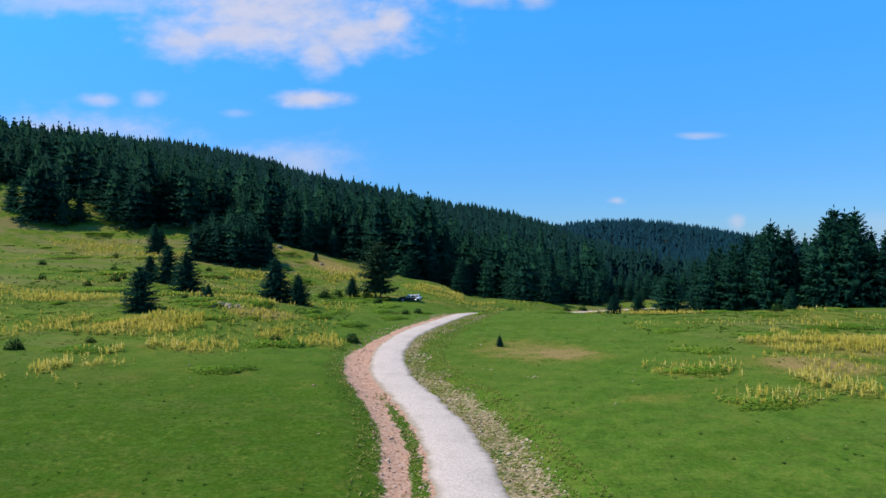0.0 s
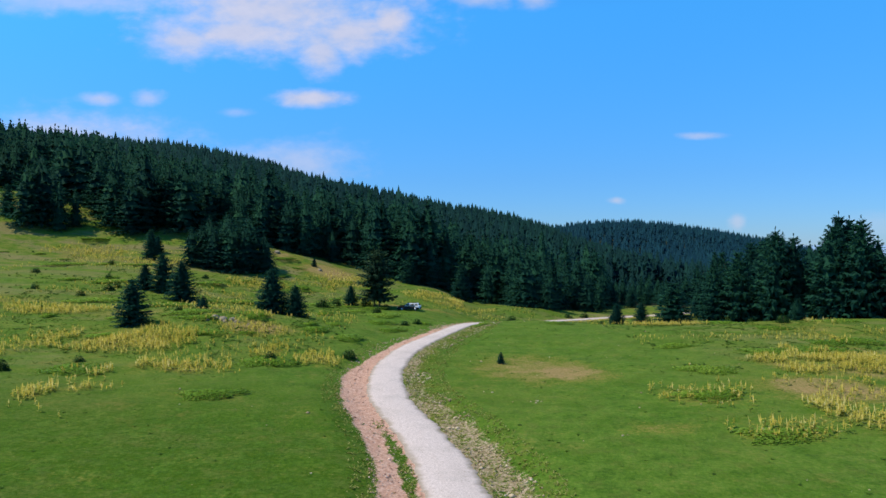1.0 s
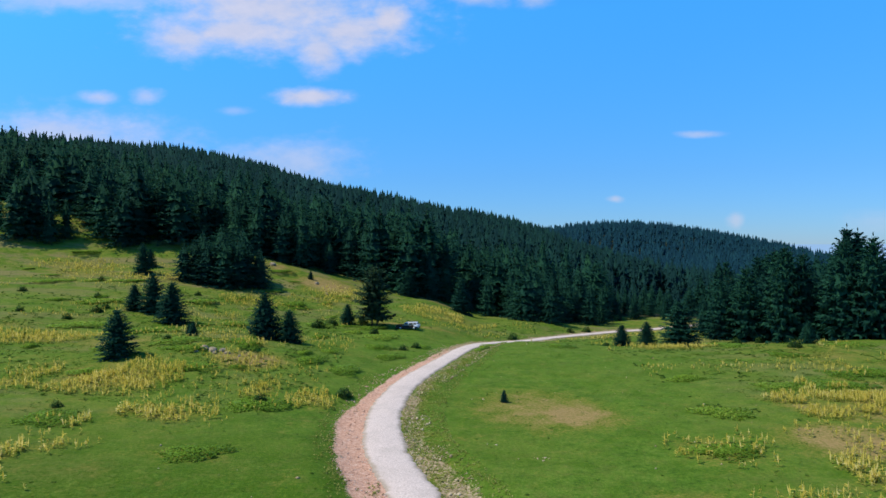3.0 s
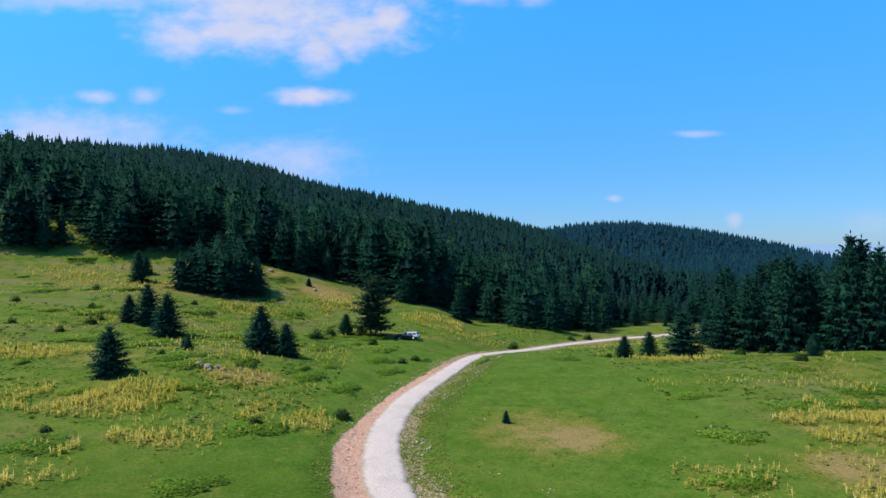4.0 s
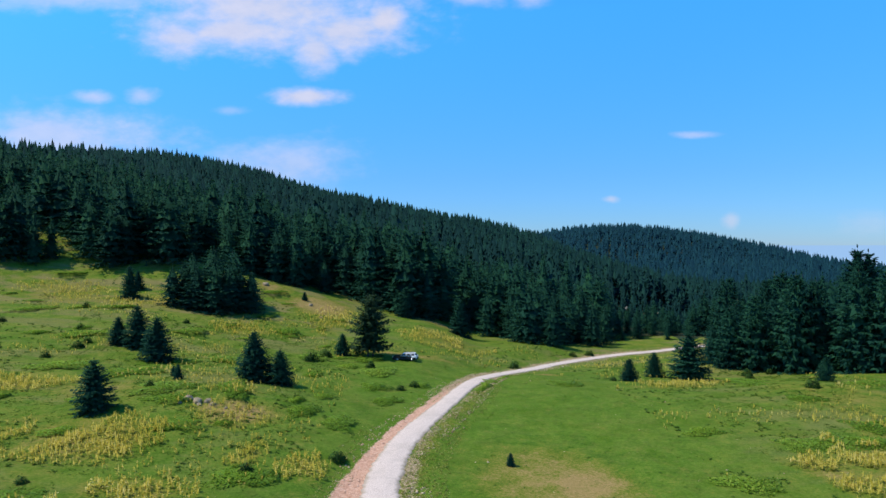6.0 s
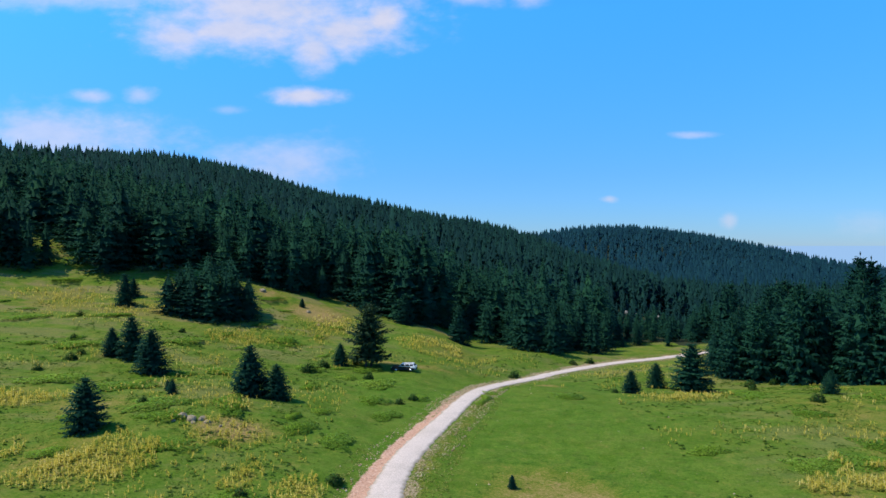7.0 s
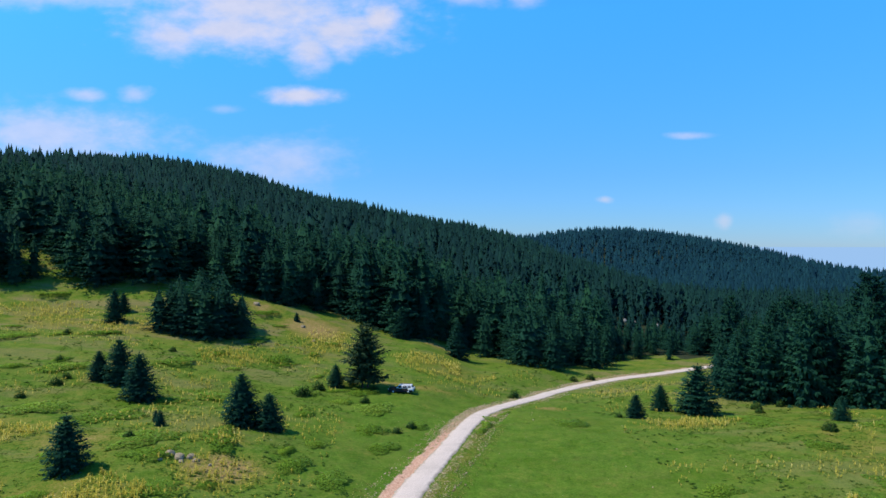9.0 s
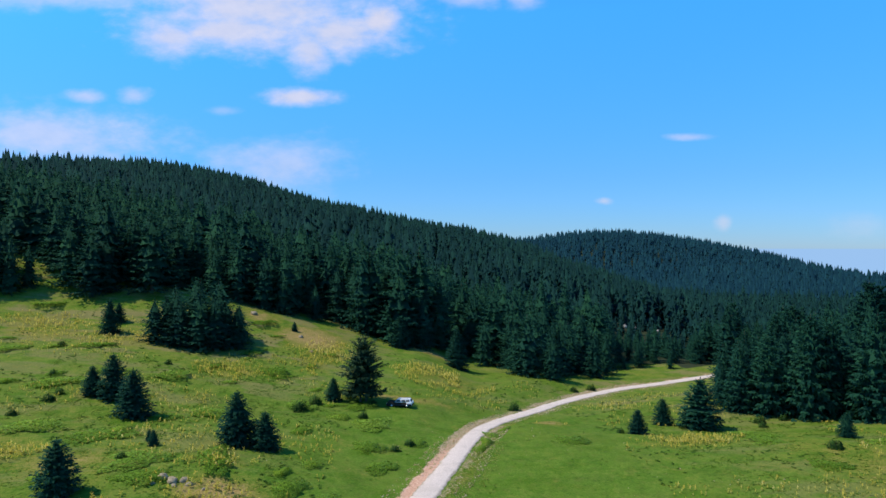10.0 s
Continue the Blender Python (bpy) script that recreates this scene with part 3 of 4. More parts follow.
# added glowing sheet in place of the pale haze far beyond the hills
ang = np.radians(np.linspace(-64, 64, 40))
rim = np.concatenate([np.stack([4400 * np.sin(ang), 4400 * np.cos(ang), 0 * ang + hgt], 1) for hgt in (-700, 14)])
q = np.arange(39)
tagged(new("backdrop", mesh_of("backdrop", rim, np.stack([q, q + 1, q + 41, q + 40], 1), M_haze)), "glowing pale blue sheet for the hazy distance beyond the hills", "distance", kind="structure")
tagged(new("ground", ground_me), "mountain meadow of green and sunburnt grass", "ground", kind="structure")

# ---- road ----
mid = dense(ROAD, 24)
tang = unit(np.gradient(mid[:, :2], axis=0))
norm = np.stack([tang[:, 1], -tang[:, 0]], 1)
across = np.array([-1.0, -0.93, -0.62, -0.4, 0.0, 0.4, 0.62, 0.93, 1.0])
lift = np.array([-0.08, 0.0, 0.02, 0.05, 0.075, 0.05, 0.02, 0.0, -0.08])
rows = np.arange(len(mid))
narrow = 1.62 - 0.29 * step((mid[:, 1] - 60) / 34)
wl = narrow + 0.10 * grain(rows * 0.5, rows * 0, 2.7, 11) + 0.14 * grain(rows * 0.5, rows * 0, 0.37, 12)
wr = narrow + 0.10 * grain(rows * 0.5, rows * 0, 2.9, 13) + 0.14 * grain(rows * 0.5, rows * 0, 0.41, 14)
half = np.where(across[None] < 0, wl[:, None], wr[:, None]) * across[None]
rv = np.concatenate([mid[:, None, :2] + norm[:, None] * half[..., None],
                     (mid[:, 2:3] + lift[None] + 0.012 * grain(half * 3, rows[:, None] * 0.7, 1.0, 15))[..., None]], -1)
k = len(across)
q = (np.arange(len(mid) - 1)[:, None] * k + np.arange(k - 1)[None]).ravel()
road_me = mesh_of("road", rv.reshape(-1, 3), np.stack([q, q + 1, q + 1 + k, q + k], 1), M_road, True)
rut = np.array([1.4, 0.95, 0.25, 0.0, 0.25, 0.0, 0.25, 0.95, 1.4])
rut_rgba = np.repeat(np.broadcast_to(rut, (len(mid), k))[..., None], 4, -1)
road_me.color_attributes.new("wear", "FLOAT_COLOR", "POINT").data.foreach_set("color", rut_rgba.astype(np.float32).ravel())
tagged(new("road", road_me), "winding single-track road of pale crushed limestone", "road", kind="structure")

# ---- firs ----
rng = np.random.default_rng(7)
G_FIR = "firs on the meadow"


def conifer(name, label, seed, mat=None, group="", **shape):
    """A tree one metre high, to be scaled: trunk and crown."""
    r = np.random.default_rng(seed)
    tree = thing(name, label, "tree", group=group)
    part("trunk", mesh_of("trunk", *trunk_of(r, 1.0, 0.016), M_bark, True), tree)
    v, t = crown_of(r, **shape)
    part("crown", mesh_of("crown", v, t, mat or M_fir, soft_from=axis_of(v), own=0.35), tree)
    return tree


def stand(x, y, high, girth=1.0, turn=0.0, sink=0.06):
    return Matrix.LocRotScale((x, y, float(ground_z(x, y)) - sink), Euler((0, 0, turn)), (high * girth, high * girth, high))


used = set()


def plant(tree, m):
    """The first goes to the built tree itself, the rest are copies."""
    if tree.name not in used:
        used.add(tree.name)
        tree.matrix_basis = m
        return tree
    keep = tree.scale.copy()
    tree.scale = (1, 1, 1)
    c = copy_thing(tree, m)
    tree.scale = keep
    return c


young = [conifer("fir_tree", "dense dark green young fir, branches down to the grass", 20 + i, group=G_FIR, wide=0.38, whorls=17 + i % 3, per=21, sprays=4, leaf=0.09, low=0.012, loose=0.12, bulge=1.9, tuck=0.88, core=0.76) for i in range(4)]
# x, y, height, girth
MEADOW_FIRS = [(-35.1, 80.9, 5.5, 0.97), (-23.8, 98.7, 6.6, 0.9), (-20.4, 98.2, 4.6, 0.95), (-40.0, 107.7, 6.5, 0.98), (-45.5, 113.8, 6.6, 0.9), (-48.6, 114.3, 4.4, 0.9), (-16.9, 127.7,
               3.8, 0.9), (-63.2, 149.7, 6.8, 0.75), (-64.8, 157.0, 4.2, 0.9), (4.1, 170.3, 9.2, 0.72), (28.9, 117.0, 3.7, 0.95), (35.7, 126.7, 4.4, 1.0), (40.5, 123.5,
               8.2, 1.08), (55.3, 110.2, 3.6, 0.85), (-9.1, 177.4, 7.5, 0.8), (-105.5, 167.1, 7.5, 0.8), (-33.5, 97.2, 1.5, 0.8), (-32.1, 95.0,
               2.0, 0.8), (-32.1, 170.6, 2.2, 0.8), (6.4, 73.7, 1.3, 0.85)]
for i, (x, y, h, g) in enumerate(MEADOW_FIRS):
    plant(young[i % 4], stand(x, y, h, g, 1.7 * i))
# the lone pine, open and layered, with a smaller one grown into it
pine = conifer("pine_tree", "tall dark pine with layered branches beside a parked car", 41, M_pine, wide=0.31, whorls=12, per=16, sprays=5, leaf=0.075, low=0.15, loose=0.26, droop=0.10, bulge=2.3, tuck=0.95, core=0.45)
plant(pine, stand(-12.7, 128.9, 11.0, 0.82, 0.4))
plant(pine, stand(-11.9, 129.4, 11.2, 0.78, 2.4))

# ---- the wood's edge and the woods ----
old = [conifer("forest_fir", "tall dark fir at the edge of the forest", 60 + i, group="firs at the forest's edge", wide=0.25, whorls=16 + i % 4, per=15, sprays=3, leaf=0.056, low=0.02, loose=0.2, bulge=1.5 + 0.2 * (i % 3), tuck=0.88, core=0.76) for i in range(7)]
CLUMP = [(-51.5, 147.2, 9.5), (-49.0, 151.1, 12), (-46.5, 146.5, 10), (-44.9, 151.9, 14), (-42.9, 146.9, 12.5), (-41.4, 151.9, 13), (-39.4, 151.1, 10.5), (-38.0, 155.4, 9),
         (-46.9, 156.1, 13), (-42.3, 156.9, 13.5), (-49.6, 148.2, 10.5), (-47.6, 148.0, 11.5), (-40.4, 147.6, 11.5), (-37.2, 151.2, 9.5)]
for i, (x, y, h) in enumerate(CLUMP):
    plant(old[i % 7], stand(x - 2.0, y, h * 0.88, 1.42, 2.1 * i))

# the giants of the right-hand stand
for i, (x, y, h) in enumerate([(85, 214, 18), (75, 168, 16.5), (73.8, 160, 18), (66, 151, 16.5), (90, 160, 23.3), (93, 161, 22.5), (61.6, 130.5, 18), (65.2, 131, 16.6), (56.2, 134, 14.2), (68.5, 124, 17.8), (72, 121.5, 18.2), (86, 122, 18.8), (76, 118, 14.5), (52.5, 136.5, 11.5)]):
    giant = plant(young[i % 4], stand(x, y, h, 0.60 + 0.04 * (i % 3), 1.3 * i))
    tagged(giant, "tall broad dark fir rising above the stand", "tree", "firs at the forest's edge")

step_m = 5.7
cx, cy = np.meshgrid(np.arange(-380, 400, step_m), np.arange(96, 575, step_m))
cx = (cx + rng.uniform(-2.3, 2.3, cx.shape)).ravel()
cy = (cy + rng.uniform(-2.3, 2.3, cy.shape)).ravel()
behind = cy - np.interp(cx, EDGE[:, 0], EDGE[:, 1])
road_d = np.abs(road_at(cx, cy)[0])
right = np.where(cx > 47, cy - np.interp(cx, EDGE_RIGHT[:, 0], EDGE_RIGHT[:, 1]), -1)
right = np.minimum(right, (cx - 47) * 1.2)
right = np.minimum(right, cx - 0.375 * (cy - 15) - 3.5)
right = np.minimum(right, road_d - 5)
deep = np.maximum(np.minimum(behind, road_d - 4), right)
keep = (deep > 0) & (np.abs(cx) < 0.69 * cy + 8)
for ox, oy, r in ((79, 300, 5), (91, 300, 4.5), (-1, 205, 5), (-97, 176, 5), (-81, 177, 4)):
    keep &= (cx - ox)**2 + (cy - oy)**2 > r * r
cx, cy, deep, right = cx[keep], cy[keep], deep[keep], right[keep]
back = step((cy - 240) / 150)
high = np.where(right > 0, 12.4 + 1.2 * step((cx - 64) / 12), 16.5 - (2.5 + 4.0 * step((deep - 8) / 14)) * step((cx + 5) / 50) * (1 - step((cy - 260) / 80)) + 0.8 * step((-cx - 55) / 35) * (1 - step((cy - 215) / 60))) + rng.normal(0, 2.4, len(cx)) + 2.2 * grain(cx, cy, 21, 61)
high = np.clip(high - 5.5 * np.exp(-deep / 5) * rng.uniform(0.2, 1.3, len(cx)) - 1.5 * back, 6, 20.5)
tall = (rng.uniform(0, 1, len(cx)) < 0.13) & (cy < 300) & (cx > -78) & (right <= 0)
high = high + np.where(tall, rng.uniform(2.5, 6.0, len(cx)), 0)
high = high + (1.6 - 0.5 * (high - 14.5)) * step((cy - 300) / 60)
gap = step((0.075 - np.abs(cx / cy - 0.29)) / 0.03) * step((cy - 178) / 12) * (1 - step((cy - 300) / 20))
high = np.where(right > 0, high, high * (1 - 0.45 * gap))
front = np.argsort(deep + 60 * (cy > 235) + 0.06 * np.abs(cx))[:205]
near = np.zeros(len(cx), bool)
near[front] = True
for i in np.flatnonzero(near):
    plant(old[i % 7], stand(float(cx[i]), float(cy[i]), float(high[i]), float(rng.uniform(0.85, 1.25)), float(rng.uniform(0, 6.28))))
x, y, h = cx[~near], cy[~near], high[~near]
middle = (y < 250) & (np.abs(x) < 0.70 * y)
wide = h * rng.uniform(0.21, 0.30, len(h)) * (1 - 0.14 * step((y - 230) / 90))
z = ground_z(x, y)
shapes = [crown_of(np.random.default_rng(90 + i), 0.22, 15, 11, 1, 0.075, loose=0.22, bulge=1.5 + 0.12 * i, tuck=0.88, core=0.8) for i in range(5)]
lots, axes = [], []
for i in np.flatnonzero(middle):
    v, t = shapes[i % 5]
    a = 2.4 * i
    turn = np.array([(math.cos(a), -math.sin(a), 0), (math.sin(a), math.cos(a), 0), (0, 0, 1)])
    lots.append(((v @ turn.T) * (wide[i] / 0.22, wide[i] / 0.22, h[i]) + (x[i], y[i], z[i]), t))
    axes.append(axis_of(lots[-1][0], (x[i], y[i]), foot=z[i], high=h[i]))
# rear firs of the near slope that also take the haze-tinted colour
beyond = (x > 60) & (y > 520 - 0.35 * (x - 60) + rng.normal(0, 9, len(x)))
tagged(new("forest_margin", mesh_of("forest_margin", *join(*lots), M_fir, soft_from=np.concatenate(axes), own=0.4)), "dark green firs standing close behind the forest's edge", "forest", kind="stuff")


def small_crown(seed, tiers, per):
    """A far fir one metre high and one metre in radius: a fan of needles for each bough round a skirted core."""
    r = np.random.default_rng(seed)
    f = np.repeat((np.arange(tiers) + 0.3) / tiers, per) + r.uniform(-0.03, 0.03, tiers * per)
    a = r.uniform(0, 6.283, tiers * per) + np.tile(np.arange(per) * 6.283 / per, tiers)
    reach = (1 - f**1.8) * np.minimum(1, 0.85 + f) * r.uniform(0.75, 1.2, len(f))
    out = np.stack([np.cos(a), np.sin(a), 0 * a], 1)
    base = out * (reach * 0.35)[:, None] + np.array([0, 0, 1.0]) * (0.05 + 0.90 * f)[:, None]
    way = unit(out + np.array([0, 0, 1.0]) * (r.uniform(-0.30, 0.05, len(f)))[:, None] * 0.3)
    side = unit(np.stack([-np.sin(a), np.cos(a), r.uniform(-0.28, 0.28, len(f))], 1))
    fans = kites(base, way, side, reach * 0.7, np.maximum(reach * 0.75, 0.1), 0.07)
    zero = np.zeros(1)
    return join(fans, star_trees(zero, zero, zero, zero + 0.98, zero + 0.72, tiers // 2, 4, seed, 1.8))


FAR_FIRS = [small_crown(300 + i, 9, 5) for i in range(8)]
DISTANT_FIRS = [small_crown(320 + i, 5, 3) for i in range(8)]


def woodland(crowns, x, y, z, high, wide):
    """Far trees from a few crowns, each turned and scaled, and for each corner a point on its tree's axis below it."""
    lots, axes = [], []
    for k, (v, t) in enumerate(crowns):
        i = np.arange(k, len(x), len(crowns))
        a = i * 2.4
        px = (v[None, :, 0] * np.cos(a)[:, None] - v[None, :, 1] * np.sin(a)[:, None]) * wide[i, None] + x[i, None]
        py = (v[None, :, 0] * np.sin(a)[:, None] + v[None, :, 1] * np.cos(a)[:, None]) * wide[i, None] + y[i, None]
        pz = v[None, :, 2] * high[i, None]
        lots.append((np.stack([px, py, pz + z[i, None]], -1).reshape(-1, 3), (np.arange(len(i))[:, None, None] * len(v) + t[None]).reshape(-1, 3)))
        axes.append(np.stack([np.broadcast_to(x[i, None], px.shape), np.broadcast_to(y[i, None], px.shape), z[i, None] + pz * 0.75 - 0.1 * high[i, None]], -1).reshape(-1, 3))
    return (*join(*lots), np.concatenate(axes))


def wooded(name, label, mat, *lots):
    v, t = join(*((a, b) for a, b, _ in lots))
    tagged(new(name, mesh_of(name, v, t, mat, soft_from=np.concatenate([c for _, _, c in lots]), own=0.35)), label, "forest", kind="stuff")


wooded("forest", "dense dark green fir forest covering the long hillside, tinted with haze blue", M_hill_fir_haze,
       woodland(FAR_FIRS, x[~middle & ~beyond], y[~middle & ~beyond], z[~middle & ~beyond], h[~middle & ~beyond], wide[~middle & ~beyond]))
fx, fy = np.meshgrid(np.arange(40, 900, 7.0), np.arange(585, 1120, 8.5))
fx, fy = (fx + rng.uniform(-3, 3, fx.shape)).ravel(), (fy + rng.uniform(-3, 3, fy.shape)).ravel()
ok = (fx < 0.75 * fy) & (fx > 0.05 * fy)
fx, fy = fx[ok], fy[ok]
fh = rng.uniform(11, 19, len(fx))
wooded("distant_forest", "distant hill closely wooded with firs, haze blue put into their colour", M_far_fir_haze,
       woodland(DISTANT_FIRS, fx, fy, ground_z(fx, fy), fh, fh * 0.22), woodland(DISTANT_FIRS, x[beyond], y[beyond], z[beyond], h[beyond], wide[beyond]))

# ---- low growth ----
def dome(rng, count, leaf, flat=0.4, up=0.5, hollow=0.55):
    """Leaves over a low uneven mound of radius one."""
    a, f = rng.uniform(0, 6.283, count), np.sqrt(rng.uniform(0, 1, count))
    edge = 1 + 0.22 * np.sin(a * 3 + rng.uniform(0, 6)) + 0.14 * np.sin(a * 5 + rng.uniform(0, 6)) + 0.08 * np.sin(a * 9)
    bump = 1 + 0.35 * grain(f * np.cos(a) * 3, f * np.sin(a) * 3, 1.0, int(rng.integers(99)))
    z = flat * np.sqrt(np.clip(1 - f * f, 0, 1)) * bump * rng.uniform(hollow, 1.0, count)
    base = np.stack([f * edge * np.cos(a), f * edge * np.sin(a), z - 0.1 * flat], 1)
    way = unit(np.stack([np.cos(a) * f + rng.normal(0, 0.5, count), np.sin(a) * f + rng.normal(0, 0.5, count), up * 0.5 + rng.normal(0, 0.25, count)], 1))
    side = unit(np.cross(way, unit(np.array([0, 0, 1.0]) + rng.normal(0, 0.35, (count, 3)))))
    size = leaf * rng.uniform(0.6, 1.4, count)
    return kites(base, way, side, size, size * rng.uniform(0.45, 0.75, count), 0.1)


PATCHES = [(-9.3, 103.9, 2.2, 2.8), (-7.3, 97.0, 2.3, 2.1), (-11.5, 83.9, 2.6, 2.3), (-15.5, 86.5, 2.0, 2.2), (-10.2, 115.1, 3.4, 3.2), (-3.2, 107.5, 1.3, 2.6), (-39.7, 171.0, 3.1, 3.6),
           (-35.9, 149.9, 2.2, 3.5), (-31.6, 89.5, 2.8, 3.2), (-24.4, 91.2, 2.2, 4.4), (-25.8, 78.0, 2.6, 2.4), (17.5, 109.5, 2.4, 2.8), (27.9, 83.6, 2.2, 1.6), (35.4, 78.3, 2.4, 2.4), (39.0, 78.9, 2.7, 2.6), (42.8, 78.5, 2.5, 2.4), (45.5, 97.0, 2.3, 1.8),
           (44.2, 108.1, 2.4, 3.0), (-73.4, 134.5, 2.6, 4.2), (-82.6, 162.9, 4.1, 3.2), (-13.1, 125.3, 2.6, 2.6), (-16.2, 67.2, 2.8, 2.6), (-31.4, 60.2, 3.2, 2.8)]
PATCHES_2 = [(-16.7, 53.0, 2.4, 1.8), (25.5, 67.4, 2.7, 2.0), (22.0, 45.3, 3.4, 1.8), (46.0, 84.5, 2.6, 2.4), (50.0, 85.2, 2.8, 2.6), (54.0, 85.0, 2.4, 2.2), (5.4, 105.5, 0.8, 2.2), (6.4, 109.2, 0.9, 2.4), (7.9, 113.4, 0.9, 2.6), (9.6, 117.8, 0.8, 2.0), (21.0, 55.6, 2.6, 1.8),
             (-29.1, 84.9, 2.6, 1.8), (-22.2, 122.5, 3.0, 3.0), (-56.3, 118.8, 4.0, 3.0), (-44.2, 128.9, 4.0, 3.4), (-62.2, 141.2, 3.4, 3.0), (-30.0, 140.8, 3.2, 4.0),
             (-33.3, 112.6, 4.6, 2.6), (-40.6, 98.8, 4.4, 2.8), (-49.6, 100.8, 4.0, 3.0), (45.8, 112.7, 4.0, 2.4), (59.2, 106.1, 4, 2.4), (60.5, 117.6, 3.4, 2)]
mats = []
for i in range(5):
    r = np.random.default_rng(100 + i)
    mats.append(tagged(new("shrub_patch"), "low mat of bright green leafy shrubs in the grass", "shrub", "shrub mats in the meadow"))
    v, t = dome(r, 1500, 0.108, 0.15, 0.7)
    part("leaves", mesh_of("leaves", v, t, M_shrub, soft_from=v * (0.6, 0.6, 0.5) - (0, 0, 0.5)), mats[-1])
# smaller mats strewn over the rough slope
r = np.random.default_rng(140)
STREWN = []
while len(STREWN) < 34:
    x, y = float(r.uniform(-95, 5)), float(r.uniform(72, 176))
    if abs(x) < 0.66 * y and y < np.interp(x, EDGE[:, 0], EDGE[:, 1]) - 5 and abs(float(road_at(x, y)[0])) > 7 and x < -8 + max(0, y - 130) * 0.3:
        STREWN.append((x, y, float(r.uniform(0.8, 2.4)), float(r.uniform(0.8, 2.2))))
for i, (x, y, rx, ry) in enumerate(PATCHES + PATCHES_2 + STREWN):
    m = Matrix.LocRotScale((x, y, float(ground_z(x, y)) - 0.02), Euler((0, 0, 0.4 * math.sin(i * 2.3))), (rx, ry, 1.25 if i % 3 else 1.8))
    plant(mats[i % 5], m)

BUSHES = [(-33.4, 89.9, 0.7), (-52.7, 110.6, 1.1), (51.9, 127.9, 1.2), (56.7, 129.6, 1.0), (49.9, 103.4, 1.2), (-20.7, 119.4, 1.5), (-11.2, 118.9, 1.0), (-24.3, 108.2, 1.0), (50.7,
          124.3, 0.9), (-53.8, 104.3, 0.8), (-58.4, 121.8, 0.8), (-35.6, 58.6, 0.95), (-9.2, 73.1, 1.0), (-31.9, 63.8, 0.6), (-16.0, 68.0, 0.8),
          (-71.9, 123.1, 0.9), (-52.8, 113.4, 0.8), (-62.5, 107.4, 0.8), (-19.1, 124.3, 1.3), (-14.6, 130.8, 1.2), (-10.4, 126.9, 0.9), (13.4, 139.8, 1.5), (-3.8, 106.7,
          0.9), (-5.5, 103.7, 0.8), (26.6, 117.6, 0.7), (-66.2, 138.3, 1.0), (-46.2, 135.0, 0.8), (33.0, 165.2, 1.3), (28.6, 162.4, 1.1)]
shrubs = []
for i in range(4):
    r = np.random.default_rng(130 + i)
    shrubs.append(tagged(new("bush"), "small dark green rounded bush in the meadow", "bush", "bushes in the meadow"))
    v, t = dome(r, 900, 0.22, 1.25, 0.5, 0.15)
    part("leaves", mesh_of("leaves", v, t, M_bush, soft_from=v * (0.1, 0.1, 0.5) - (0, 0, 0.15)), shrubs[-1])
    part("stem", mesh_of("stem", *tube([(0, 0, -0.1), (0.03, 0.02, 0.4), (0.05, 0.0, 0.9)], [0.06, 0.045, 0.02]), M_bark), shrubs[-1])
for i, (x, y, h) in enumerate(BUSHES):
    plant(shrubs[i % 4], Matrix.LocRotScale((x, y, float(ground_z(x, y)) - 0.02), Euler((0, 0, 1.9 * i)), (h * 0.72, h * 0.72, h * 0.85)))

# ---- yellow stalks ----
rng = np.random.default_rng(31)
px, py = [], []
for cx, cy, rx, ry, k in STALKS + STALKS_2:
    n = int(k * math.pi * rx * ry * 3.6)
    a, f = rng.uniform(0, 6.283, n), rng.uniform(0, 1, n)**0.62 * 1.12
    px.append(cx + rx * f * np.cos(a))
    py.append(cy + ry * f * np.sin(a))
n = 12500
px.append(rng.uniform(-80, 62, n))
py.append(45 + 115 * rng.uniform(0, 1, n)**0.8)
px, py = np.concatenate(px), np.concatenate(py)
lone = np.arange(len(px)) >= len(px) - n
wild = grain(px, py, 9, 8) + 0.5 * grain(px, py, 3, 9)
keep = np.where(lone, (wild > 0.15) & ((px < -12) | ((px > 24) & (py > 55)) | ((py > 136) & (px < 20))), wild > -0.32) & (np.abs(road_at(px, py)[0]) > 4.5)
px, py, lone = px[keep], py[keep], lone[keep]
n = len(px)
pz, ph = ground_z(px, py), rng.uniform(0.4, 0.95, n) * np.where(lone, 0.75, 1.0)
foot = np.stack([px, py, pz], 1)
spike = []
for k in range(2):
    a = rng.uniform(0, 6.283, n)
    lean = unit(np.stack([rng.normal(0, 0.09, n), rng.normal(0, 0.09, n), np.ones(n)], 1))
    spike.append(kites(foot + lean * (ph * 0.18)[:, None], lean, np.stack([np.cos(a), np.sin(a), 0 * a], 1), ph * 0.85, rng.uniform(0.05, 0.09, n)))
blades, tops = [], []
for k in range(6):
    a = rng.uniform(0, 6.283, n)
    way = unit(np.stack([np.cos(a), np.sin(a), rng.uniform(0.1, 0.9, n)], 1))
    lot = kites(foot + np.array([0, 0, 0.02]) + np.array([0, 0, 1.0]) * (ph * 0.12 * k)[:, None], way, np.stack([-np.sin(a), np.cos(a), 0 * a], 1), ph * rng.uniform(0.25, 0.45, n), 0.13, 0.3)
    (blades if k < 3 else tops).append(lot)
stems, basal = join(*spike, *tops), join(*blades)
tagged(new("yellow_stalks", mesh_of("yellow_stalks", *stems, M_stalk, soft_from=stems[0] - np.array([-0.45, -0.1, 1.0]))), "tall yellow withering flower stalks standing in the meadow", "wildflower", kind="stuff")
